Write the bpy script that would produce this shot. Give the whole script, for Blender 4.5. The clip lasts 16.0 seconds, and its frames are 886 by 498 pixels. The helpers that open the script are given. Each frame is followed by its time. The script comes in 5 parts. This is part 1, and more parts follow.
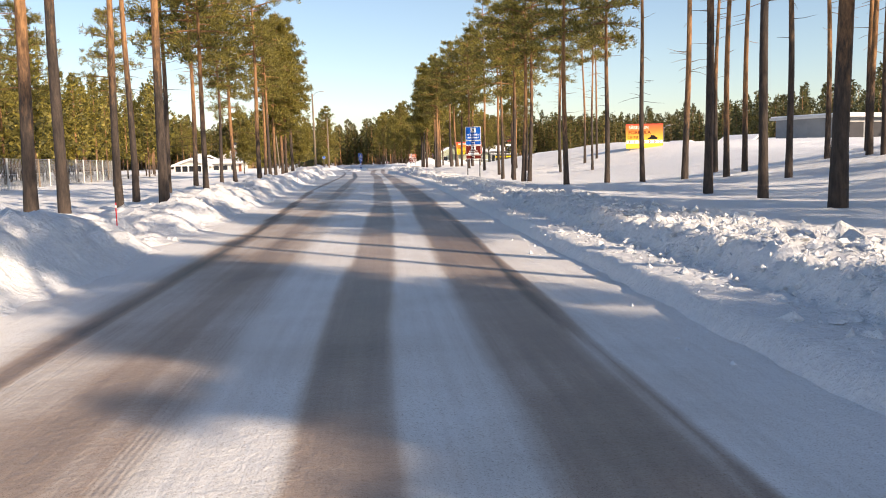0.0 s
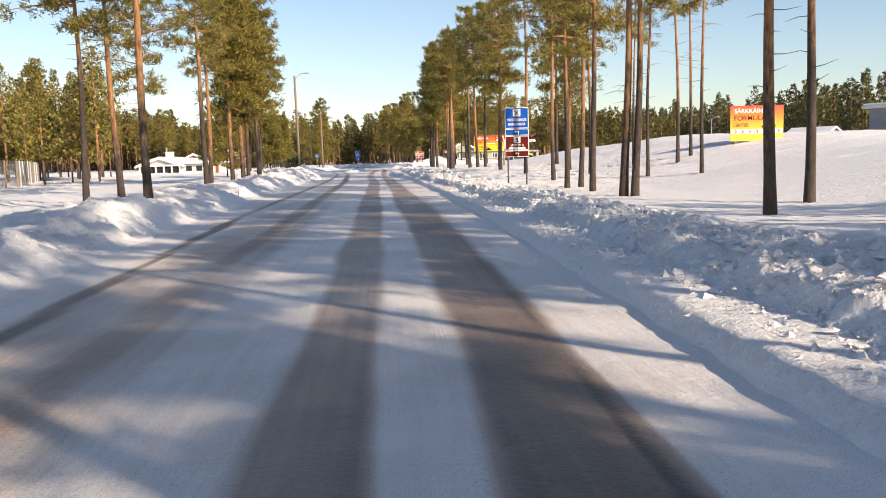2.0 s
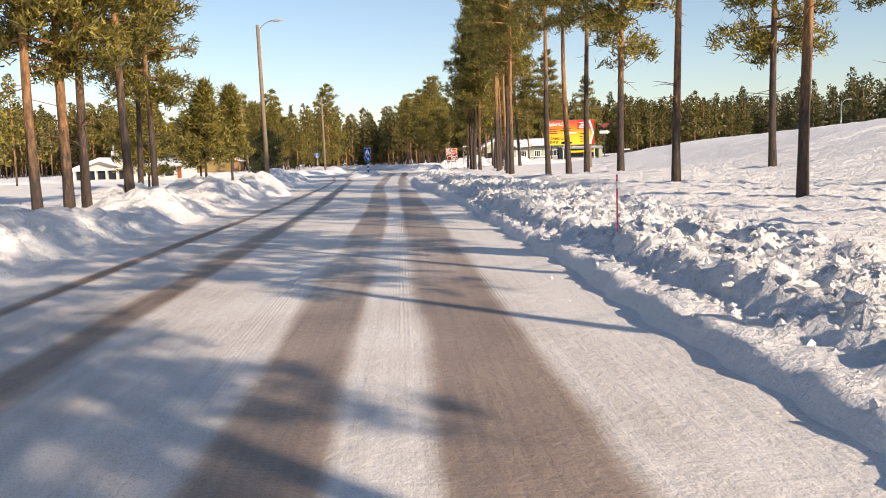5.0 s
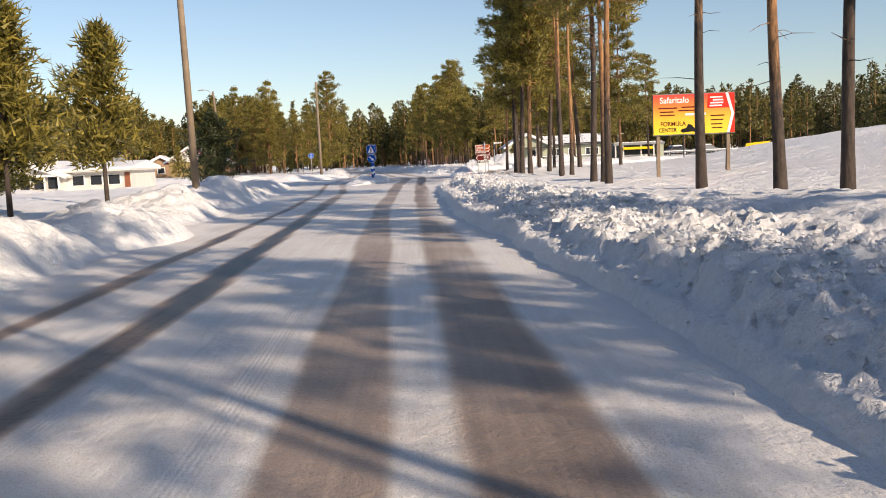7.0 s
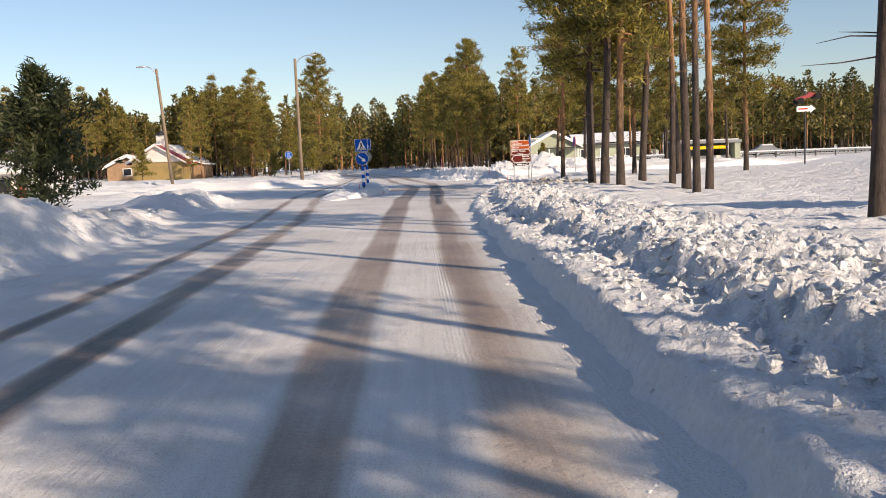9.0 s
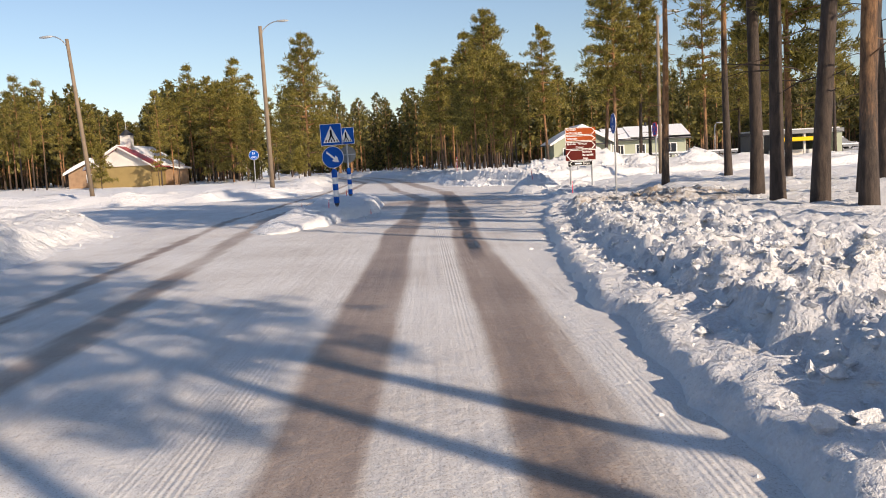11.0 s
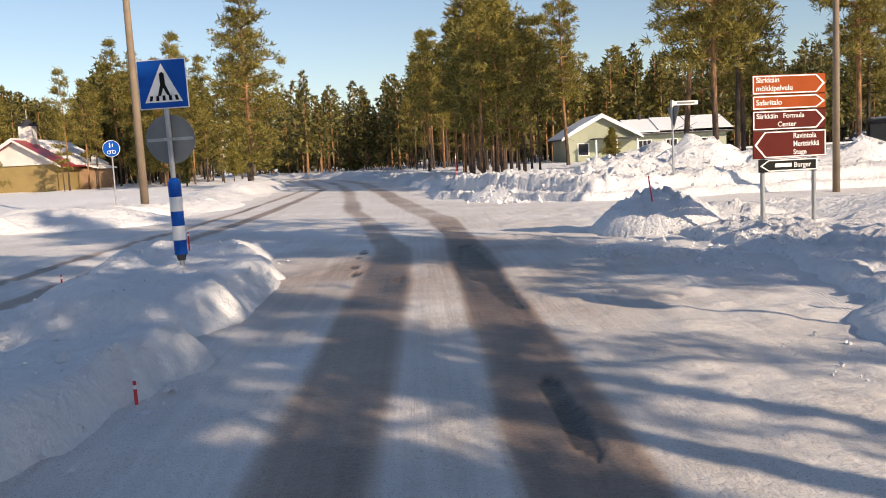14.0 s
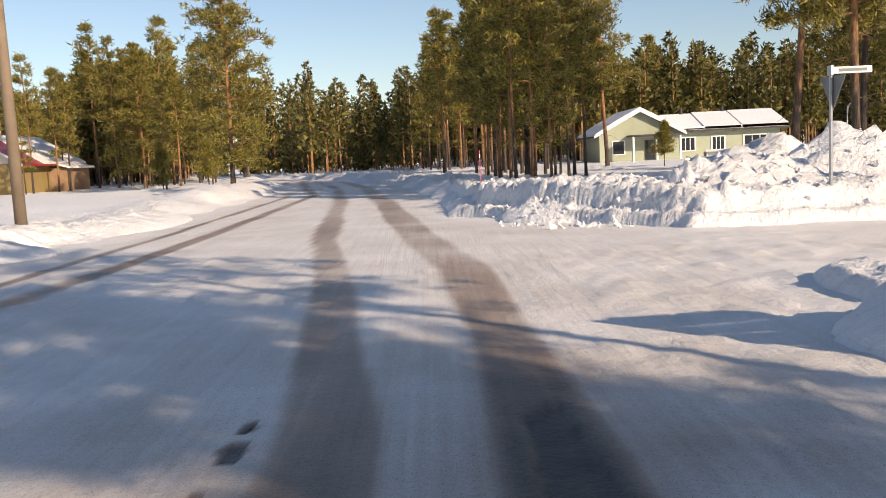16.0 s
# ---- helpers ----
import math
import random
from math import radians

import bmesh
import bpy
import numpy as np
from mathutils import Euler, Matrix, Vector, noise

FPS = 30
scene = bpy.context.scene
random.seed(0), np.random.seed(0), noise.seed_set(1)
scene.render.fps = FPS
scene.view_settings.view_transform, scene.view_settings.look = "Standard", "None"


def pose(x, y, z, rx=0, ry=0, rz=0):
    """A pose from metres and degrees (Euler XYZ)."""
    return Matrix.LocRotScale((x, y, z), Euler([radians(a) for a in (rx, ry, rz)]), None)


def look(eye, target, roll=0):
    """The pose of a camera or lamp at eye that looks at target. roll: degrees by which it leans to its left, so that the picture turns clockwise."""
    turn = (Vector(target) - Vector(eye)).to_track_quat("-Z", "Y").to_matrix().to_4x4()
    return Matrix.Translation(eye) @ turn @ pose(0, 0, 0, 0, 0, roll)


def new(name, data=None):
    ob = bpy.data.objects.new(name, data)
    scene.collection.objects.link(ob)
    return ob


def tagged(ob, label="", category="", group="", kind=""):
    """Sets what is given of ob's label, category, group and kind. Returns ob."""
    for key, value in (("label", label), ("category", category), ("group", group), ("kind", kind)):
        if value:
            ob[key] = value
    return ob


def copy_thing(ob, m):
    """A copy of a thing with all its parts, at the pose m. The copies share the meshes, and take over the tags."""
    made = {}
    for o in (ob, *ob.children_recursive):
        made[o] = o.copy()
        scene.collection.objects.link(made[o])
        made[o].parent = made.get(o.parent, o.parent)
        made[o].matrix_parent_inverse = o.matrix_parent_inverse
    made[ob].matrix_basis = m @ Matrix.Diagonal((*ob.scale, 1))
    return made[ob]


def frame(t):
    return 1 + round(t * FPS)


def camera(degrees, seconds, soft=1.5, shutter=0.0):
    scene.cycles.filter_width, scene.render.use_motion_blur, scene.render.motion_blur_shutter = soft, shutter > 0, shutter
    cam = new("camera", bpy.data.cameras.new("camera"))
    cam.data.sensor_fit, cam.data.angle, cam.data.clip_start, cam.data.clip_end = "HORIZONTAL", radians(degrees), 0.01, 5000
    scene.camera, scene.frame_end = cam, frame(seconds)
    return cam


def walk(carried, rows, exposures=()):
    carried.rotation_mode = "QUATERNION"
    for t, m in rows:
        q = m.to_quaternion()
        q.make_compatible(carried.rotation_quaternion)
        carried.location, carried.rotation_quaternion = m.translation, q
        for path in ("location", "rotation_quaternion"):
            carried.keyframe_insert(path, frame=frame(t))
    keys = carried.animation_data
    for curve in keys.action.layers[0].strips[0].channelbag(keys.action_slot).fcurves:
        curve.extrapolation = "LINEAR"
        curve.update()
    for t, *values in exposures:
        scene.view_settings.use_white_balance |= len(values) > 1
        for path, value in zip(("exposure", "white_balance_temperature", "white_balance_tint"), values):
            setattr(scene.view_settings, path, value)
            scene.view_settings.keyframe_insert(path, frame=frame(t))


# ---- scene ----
# ---- camera: carried behind a windscreen; seconds, x, y, z, yaw, pitch, roll ----
cam = camera(54.22, 16.0, soft=1.0)
ROWS = [
    (0, -0.321, 9.803, 1.579, -4.168, -5.893, -1.372),
    (0.5, -0.169, 15.582, 1.596, -4.096, -5.944, -1.445),
    (1, -0.056, 21.063, 1.583, -4.041, -5.986, -1.507),
    (1.5, 0.094, 27.262, 1.614, -3.987, -5.980, -1.551),
    (2, 0.233, 33.024, 1.615, -3.863, -5.997, -1.552),
    (2.5, 0.343, 38.737, 1.615, -3.821, -5.989, -1.513),
    (3, 0.465, 44.732, 1.602, -3.780, -6.006, -1.451),
    (3.5, 0.549, 50.435, 1.607, -3.507, -5.997, -1.432),
    (4, 0.568, 56.253, 1.597, -3.145, -6.008, -1.472),
    (4.2, 0.570, 58.590, 1.593, -2.966, -6.008, -1.507),
    (6.3, 0.389, 83.726, 1.591, -1.670, -5.929, -2.554),
    (6.5, 0.349, 86.053, 1.590, -1.602, -5.929, -2.550),
    (7, 0.232, 91.741, 1.618, -1.513, -5.941, -2.456),
    (7.5, 0.137, 97.278, 1.607, -1.426, -5.979, -2.305),
    (8, 0.004, 102.877, 1.587, -1.426, -5.959, -2.184),
    (8.5, -0.088, 108.267, 1.588, -1.317, -5.883, -2.144),
    (9, -0.190, 113.725, 1.624, -1.253, -5.828, -2.153),
    (9.2, -0.204, 115.792, 1.606, -1.138, -5.805, -2.171),
    (11.3, -0.363, 134.139, 1.581, -0.729, -5.756, -2.942),
    (11.5, -0.398, 135.779, 1.580, -0.751, -5.729, -2.968),
    (12, -0.486, 139.886, 1.584, -0.837, -5.664, -2.989),
    (12.5, -0.475, 143.975, 1.601, -0.839, -5.678, -2.957),
    (13, -0.428, 147.170, 1.617, -0.943, -5.721, -2.895),
    (13.5, -0.353, 150.510, 1.618, -1.404, -5.829, -2.850),
    (14, -0.226, 153.715, 1.593, -1.765, -5.933, -2.837),
    (14.5, -0.111, 156.555, 1.599, -1.940, -5.990, -2.857),
    (15, -0.074, 159.149, 1.592, -2.050, -5.992, -2.845),
    (15.5, -0.016, 161.609, 1.582, -1.915, -5.972, -2.803),
    (16, 0.026, 164.223, 1.606, -0.760, -5.941, -2.722),
]
walk(cam, [(t, pose(x, y, z, 90 + pitch, 0, yaw) @ pose(0, 0, 0, 0, 0, roll)) for t, x, y, z, yaw, pitch, roll in ROWS],
     exposures=[(0.0, 0.50, 6500, 15), (4.2, 0.46, 6500, 15), (6.3, 0.22, 6450, 15), (12.5, 0.14, 6300, 15), (15.0, 0.24, 6650, 15), (16.0, 0.24, 6650, 15)])

# ---- light: a low winter sun from behind on the right, clear sky ----
SUN_EL, SUN_AZ = 24.8, (0.675, -0.738)
world = bpy.data.worlds.new("winter_sky")
scene.world = world
world.use_nodes = True
sky = world.node_tree.nodes.new("ShaderNodeTexSky")
sky.sky_type, sky.sun_disc = "NISHITA", False
sky.sun_elevation, sky.sun_rotation = radians(SUN_EL), math.atan2(SUN_AZ[0], SUN_AZ[1])
sky.altitude, sky.air_density, sky.dust_density, sky.ozone_density = 20, 1.0, 0.4, 1.2
world.node_tree.nodes["Background"].inputs["Strength"].default_value = 0.108
world.node_tree.links.new(sky.outputs[0], world.node_tree.nodes["Background"].inputs["Color"])
sun = new("sun", bpy.data.lights.new("sun", "SUN"))
sun.data.energy, sun.data.angle, sun.data.color = 5.0, radians(0.53), (1.0, 0.81, 0.58)
sun.matrix_world = look((SUN_AZ[0] * 100, SUN_AZ[1] * 100, 100 * math.tan(radians(SUN_EL))), (0, 0, 0))
scene.view_settings.exposure = 0.0


# ---- node materials ----
def material(name, rough=0.7, metal=0.0):
    m = bpy.data.materials.new(name)
    m.use_nodes = True
    b = m.node_tree.nodes["Principled BSDF"]
    b.inputs["Roughness"].default_value, b.inputs["Metallic"].default_value = rough, metal
    return m, m.node_tree.nodes, m.node_tree.links, b


def node(nodes, kind, **values):
    n = nodes.new(kind)
    for k, v in values.items():
        n.inputs[k.replace("_", " ")].default_value = v
    return n


def noise_at(nodes, links, scale, detail=4.0, rough=0.6, coords="Object", stretch=None):
    tc = nodes.new("ShaderNodeTexCoord")
    out = tc.outputs[coords]
    if stretch:
        mp = nodes.new("ShaderNodeMapping")
        mp.inputs["Scale"].default_value = stretch
        links.new(out, mp.inputs["Vector"])
        out = mp.outputs["Vector"]
    n = node(nodes, "ShaderNodeTexNoise", Scale=scale, Detail=detail, Roughness=rough)
    links.new(out, n.inputs["Vector"])
    return n.outputs["Fac"]


def ramp(nodes, links, fac, stops):
    r = nodes.new("ShaderNodeValToRGB")
    while len(r.color_ramp.elements) < len(stops):
        r.color_ramp.elements.new(0.5)
    for e, (p, c) in zip(r.color_ramp.elements, stops):
        e.position, e.color = p, (*c, 1) if len(c) == 3 else c
    links.new(fac, r.inputs["Fac"])
    return r.outputs["Color"]


def mixed(nodes, links, fac, a, b, mode="MIX"):
    m = nodes.new("ShaderNodeMix")
    m.data_type, m.blend_type = "RGBA", mode
    for sock, v in ((m.inputs[0], fac), (m.inputs[6], a), (m.inputs[7], b)):
        if isinstance(v, (int, float)):
            sock.default_value = v
        elif isinstance(v, tuple):
            sock.default_value = (*v, 1)
        else:
            links.new(v, sock)
    return m.outputs[2]


def calc(nodes, links, op, a, b=None, clamp=False):
    m = nodes.new("ShaderNodeMath")
    m.operation, m.use_clamp = op, clamp
    for sock, v in zip(m.inputs, (a, b)):
        if v is None:
            continue
        if isinstance(v, (int, float)):
            sock.default_value = v
        else:
            links.new(v, sock)
    return m.outputs[0]


def bumped(nodes, links, bsdf, height, strength, distance):
    b = node(nodes, "ShaderNodeBump", Strength=strength, Distance=distance)
    links.new(height, b.inputs["Height"])
    links.new(b.outputs["Normal"], bsdf.inputs["Normal"])


def attribute(nodes, name):
    a = nodes.new("ShaderNodeAttribute")
    a.attribute_name = name
    return a.outputs["Fac"]


def plain(name, colour, rough=0.6, metal=0.0, grain=0.12, scale=8.0, bump=0.0):
    """Paint, metal or wood with fine blotches and larger stains."""
    m, n, l, b = material(name, rough, metal)
    fine = noise_at(n, l, scale * 6, 3)
    big = noise_at(n, l, scale * 0.4, 4)
    dark = tuple(c * (1 - 2.2 * grain) for c in colour)
    light = tuple(min(1, c * (1 + grain)) for c in colour)
    c = ramp(n, l, big, [(0.3, dark), (0.6, colour)])
    c = mixed(n, l, calc(n, l, "MULTIPLY", fine, 0.5), c, light)
    l.new(c, b.inputs["Base Color"])
    if bump:
        bumped(n, l, b, fine, 0.6, bump)
    return m


def snow_material():
    m, n, l, b = material("snow", 0.55)
    b.inputs["Specular IOR Level"].default_value = 0.35
    fine, mid, big = noise_at(n, l, 55, 4, 0.7), noise_at(n, l, 7, 5, 0.65), noise_at(n, l, 0.35, 4)
    clean = ramp(n, l, mid, [(0.25, (0.78, 0.79, 0.81)), (0.6, (0.88, 0.885, 0.89))])
    grit = ramp(n, l, noise_at(n, l, 24, 5, 0.75), [(0.46, (1, 1, 1)), (0.68, (0.50, 0.40, 0.29))])
    dirt = calc(n, l, "MULTIPLY", attribute(n, "dirt"), ramp(n, l, big, [(0.3, (0.25, 0.25, 0.25)), (0.65, (1, 1, 1))]))
    c = mixed(n, l, dirt, clean, mixed(n, l, 1.0, clean, grit, "MULTIPLY"))
    mud = calc(n, l, "MULTIPLY", calc(n, l, "MULTIPLY", calc(n, l, "SUBTRACT", attribute(n, "dirt"), 0.62), 2.6, True), ramp(n, l, noise_at(n, l, 2.6, 6, 0.7), [(0.42, (0, 0, 0)), (0.58, (0.9, 0.9, 0.9))]))
    l.new(mixed(n, l, mud, c, ramp(n, l, mid, [(0.3, (0.25, 0.18, 0.12)), (0.65, (0.55, 0.45, 0.34))])), b.inputs["Base Color"])
    h = calc(n, l, "ADD", calc(n, l, "MULTIPLY", mid, 1.0), calc(n, l, "MULTIPLY", fine, 0.12))
    bumped(n, l, b, h, 0.85, 0.10)
    return m


def road_material():
    """Packed snow, worn through to brown-grey frosted asphalt along the wheel tracks, with pressed tyre ribs."""
    m, n, l, b = material("packed_snow_road", 0.6)
    streak = noise_at(n, l, 2.0, 4, 0.6, stretch=(5.0, 0.10, 1))
    blot, fine = noise_at(n, l, 0.55, 6, 0.6), noise_at(n, l, 30, 5, 0.7)
    tread = attribute(n, "tread")
    tc, sep = n.new("ShaderNodeTexCoord"), n.new("ShaderNodeSeparateXYZ")
    l.new(tc.outputs["Object"], sep.inputs[0])
    ribs = calc(n, l, "SINE", calc(n, l, "MULTIPLY", attribute(n, "rib"), 6.2832))
    lugs = calc(n, l, "SINE", calc(n, l, "ADD", calc(n, l, "MULTIPLY", sep.outputs["Y"], 62.0), calc(n, l, "MULTIPLY", sep.outputs["X"], 35.0)))
    press = calc(n, l, "MULTIPLY", calc(n, l, "ADD", ribs, calc(n, l, "MULTIPLY", lugs, 0.5)), tread)
    wear = attribute(n, "wear")
    for v, k in ((streak, 0.28), (blot, 0.55), (fine, 0.30)):
        wear = calc(n, l, "ADD", wear, calc(n, l, "MULTIPLY", calc(n, l, "SUBTRACT", v, 0.5), k))
    wear = calc(n, l, "ADD", wear, calc(n, l, "MULTIPLY", press, -0.016), True)
    base = ramp(n, l, wear, [(0.0, (0.80, 0.79, 0.775)), (0.22, (0.62, 0.585, 0.55)), (0.50, (0.37, 0.295, 0.245)), (0.80, (0.175, 0.132, 0.108)), (1.0, (0.040, 0.036, 0.035))])
    grit = ramp(n, l, noise_at(n, l, 95, 2, 0.6), [(0.55, (1, 1, 1)), (0.72, (0.50, 0.43, 0.37))])
    l.new(mixed(n, l, 1.0, base, grit, "MULTIPLY"), b.inputs["Base Color"])
    h = calc(n, l, "ADD", calc(n, l, "MULTIPLY", fine, 0.16), calc(n, l, "MULTIPLY", streak, 0.20))
    h = calc(n, l, "ADD", h, calc(n, l, "MULTIPLY", noise_at(n, l, 6, 5, 0.65), 0.55))
    h = calc(n, l, "ADD", h, calc(n, l, "MULTIPLY", press, 0.040))
    bumped(n, l, b, h, 0.85, 0.05)
    rr = ramp(n, l, wear, [(0.0, (0.62, 0.62, 0.62)), (1.0, (0.42, 0.42, 0.42))])
    l.new(rr, b.inputs["Roughness"])
    return m


def bark_material(name="pine_bark", lift=0.0):
    """Scots pine: grey-brown plates below, darkened further to hold shade, flaking orange bark above."""
    m, n, l, b = material(name, 0.85)
    plates = noise_at(n, l, 9, 6, 0.7, stretch=(1, 1, 0.25))
    tc = n.new("ShaderNodeTexCoord")
    sep = n.new("ShaderNodeSeparateXYZ")
    l.new(tc.outputs["Object"], sep.inputs[0])
    info = n.new("ShaderNodeObjectInfo")
    own = calc(n, l, "MULTIPLY", calc(n, l, "SUBTRACT", info.outputs["Random"], 0.48), 0.5)
    up = calc(n, l, "ADD", calc(n, l, "ADD", calc(n, l, "MULTIPLY", sep.outputs["Z"], 0.10), calc(n, l, "ADD", own, lift)), calc(n, l, "MULTIPLY", plates, 0.6))
    low = ramp(n, l, plates, [(0.3, (0.018, 0.014, 0.012)), (0.65, (0.088, 0.064, 0.050))])
    high = ramp(n, l, plates, [(0.3, (0.16, 0.075, 0.030)), (0.65, (0.42, 0.225, 0.095))])
    l.new(mixed(n, l, ramp(n, l, up, [(0.66, (0, 0, 0)), (0.98, (1, 1, 1))]), low, high), b.inputs["Base Color"])
    bumped(n, l, b, plates, 0.9, 0.05)
    return m


def needle_material(name, dark, light):
    m, n, l, b = material(name, 0.55)
    geo, info = n.new("ShaderNodeNewGeometry"), n.new("ShaderNodeObjectInfo")
    c = ramp(n, l, geo.outputs["Random Per Island"], [(0.0, dark), (0.75, light), (1.0, tuple(min(1, v * 1.35) for v in light))])
    c = mixed(n, l, calc(n, l, "MULTIPLY", info.outputs["Random"], 0.25), c, dark)
    l.new(c, b.inputs["Base Color"])
    tr = n.new("ShaderNodeBsdfTranslucent")
    l.new(c, tr.inputs["Color"])
    ms = n.new("ShaderNodeMixShader")
    ms.inputs[0].default_value = 0.35
    l.new(b.outputs[0], ms.inputs[1])
    l.new(tr.outputs[0], ms.inputs[2])
    l.new(ms.outputs[0], n["Material Output"].inputs[0])
    return m


SNOW, ROAD, BARK = snow_material(), road_material(), bark_material()
BARK_SLIM = bark_material("slender_pine_bark", 0.22)
NEEDLE = needle_material("pine_needles", (0.058, 0.062, 0.018), (0.36, 0.295, 0.056))
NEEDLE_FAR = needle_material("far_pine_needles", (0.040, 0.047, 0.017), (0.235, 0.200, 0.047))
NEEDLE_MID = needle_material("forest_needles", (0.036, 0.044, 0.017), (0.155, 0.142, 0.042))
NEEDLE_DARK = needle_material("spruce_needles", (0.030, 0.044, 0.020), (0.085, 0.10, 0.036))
STEEL = plain("galvanised_steel", (0.45, 0.46, 0.47), 0.45, 0.7, 0.15, 5)
WOODPOLE = plain("weathered_pole_wood", (0.25, 0.19, 0.13), 0.8, 0, 0.2, 3, 0.004)
DARKSTEEL = plain("dark_steel", (0.06, 0.06, 0.065), 0.5, 0.5, 0.15, 5)
BLUE = plain("sign_blue", (0.008, 0.088, 0.42), 0.35, 0, 0.08, 6)
BROWN = plain("sign_brown", (0.105, 0.013, 0.009), 0.55, 0, 0.10, 6)
ORANGEBROWN = plain("sign_orange_brown", (0.36, 0.070, 0.012), 0.55, 0, 0.12, 5)
WHITE = plain("sign_white", (0.86, 0.86, 0.84), 0.4, 0, 0.05, 6)
BLACK = plain("sign_black", (0.012, 0.012, 0.013), 0.45, 0, 0.1, 6)
GREYBACK = plain("sign_back_grey", (0.20, 0.21, 0.21), 0.5, 0.4, 0.15, 4)
RED = plain("marker_red", (0.62, 0.03, 0.04), 0.45, 0, 0.1, 8)
PINK = plain("marker_pink", (0.80, 0.10, 0.16), 0.45, 0, 0.1, 8)
YELLOW = plain("billboard_yellow", (0.85, 0.58, 0.02), 0.4, 0, 0.05, 3)
REDPANEL = plain("billboard_red", (0.70, 0.035, 0.02), 0.4, 0, 0.06, 3)
WALL_WHITE = plain("white_boarding", (0.68, 0.66, 0.62), 0.7, 0, 0.10, 2)
WALL_GREEN = plain("pale_green_boarding", (0.38, 0.41, 0.30), 0.7, 0, 0.08, 2)
WALL_YELLOW = plain("yellow_boarding", (0.30, 0.22, 0.085), 0.7, 0, 0.10, 2)
WALL_GREY = plain("grey_cladding", (0.24, 0.25, 0.26), 0.6, 0, 0.12, 2)
WALL_TAN = plain("tan_brick", (0.34, 0.22, 0.13), 0.8, 0, 0.15, 4)
ROOF_DARK = plain("dark_roofing", (0.035, 0.035, 0.04), 0.6, 0, 0.15, 3)
ROOF_RED = plain("red_metal_roof", (0.30, 0.02, 0.025), 0.4, 0, 0.12, 3)
GLASSY = plain("dark_window_glass", (0.03, 0.035, 0.045), 0.08, 0, 0.1, 2)
WOODRED = plain("red_brown_timber", (0.26, 0.09, 0.045), 0.75, 0, 0.15, 3)
LAMPGREY = plain("lamp_housing", (0.50, 0.52, 0.53), 0.4, 0.3, 0.1, 6)
HEDGE = plain("green_board", (0.10, 0.16, 0.03), 0.7, 0, 0.25, 5)

for paint in (BLUE, BROWN, ORANGEBROWN, BLACK, REDPANEL, YELLOW):
    paint.node_tree.nodes["Principled BSDF"].inputs["Specular IOR Level"].default_value = 0.12


# ---- mesh helpers ----
def mesh_ob(name, verts, faces, mats, parent=None, label="", smooth=False, slots=None, attrs=None):
    me = bpy.data.meshes.new(name)
    me.from_pydata([tuple(v) for v in verts] if not isinstance(verts, np.ndarray) else verts.tolist(), [], faces if isinstance(faces, list) else faces.tolist())
    for mt in (mats if isinstance(mats, (list, tuple)) else [mats]):
        me.materials.append(mt)
    if slots is not None:
        me.polygons.foreach_set("material_index", np.asarray(slots, dtype=np.int32))
    if smooth:
        me.polygons.foreach_set("use_smooth", np.ones(len(me.polygons), dtype=bool))
    for key, vals in (attrs or {}).items():
        me.attributes.new(key, "FLOAT", "POINT").data.foreach_set("value", np.asarray(vals, dtype=np.float32).ravel())
    ob = new(name, me)
    if parent:
        ob.parent = parent
    if label:
        tagged(ob, label)
    return ob


def part(name, bm, mat, parent, label="", smooth=False):
    me = bpy.data.meshes.new(name)
    bm.to_mesh(me)
    bm.free()
    me.materials.append(mat)
    if smooth:
        for p in me.polygons:
            p.use_smooth = True
    ob = new(name, me)
    ob.parent = parent
    if label:
        tagged(ob, label)
    return ob


def thing(name, label, category, at=(0, 0, 0), turn=0.0, group="", kind=""):
    ob = new(name)
    ob.empty_display_size = 0.2
    ob.matrix_basis = pose(*at, 0, 0, turn)
    return tagged(ob, label, category, group, kind)


def box(bm, x0, x1, y0, y1, z0, z1, bevel=0.0):
    r = bmesh.ops.create_cube(bm, size=1.0, matrix=Matrix.Translation(((x0 + x1) / 2, (y0 + y1) / 2, (z0 + z1) / 2)) @ Matrix.Diagonal((abs(x1 - x0), abs(y1 - y0), abs(z1 - z0), 1)))
    if bevel:
        edges = {e for v in r["verts"] for e in v.link_edges}
        bmesh.ops.bevel(bm, geom=list(edges), offset=bevel, segments=1, affect="EDGES")
    return bm


def boxed(*a, bevel=0.0):
    return box(bmesh.new(), *a, bevel)


def tube(bm, p, q, r0, r1=None, sides=10):
    p, q = Vector(p), Vector(q)
    d = q - p
    m = Matrix.Translation((p + q) / 2) @ d.to_track_quat("Z", "Y").to_matrix().to_4x4()
    bmesh.ops.create_cone(bm, cap_ends=True, segments=sides, radius1=r0, radius2=r0 if r1 is None else r1, depth=d.length, matrix=m)
    return bm


def tubed(p, q, r0, r1=None, sides=10):
    return tube(bmesh.new(), p, q, r0, r1, sides)


def slab(outline, y0, y1):
    """A flat outline in x, z given a thickness along y."""
    bm = bmesh.new()
    a = [bm.verts.new((x, y0, z)) for x, z in outline]
    b = [bm.verts.new((x, y1, z)) for x, z in outline]
    bm.faces.new(a)
    bm.faces.new(b[::-1])
    n = len(a)
    for i in range(n):
        bm.faces.new((a[(i + 1) % n], a[i], b[i], b[(i + 1) % n]))
    bmesh.ops.recalc_face_normals(bm, faces=bm.faces)
    return bm


def disc(cx, cz, r, y0, y1, n=40):
    return slab([(cx + r * math.cos(2 * math.pi * i / n), cz + r * math.sin(2 * math.pi * i / n)) for i in range(n)], y0, y1)


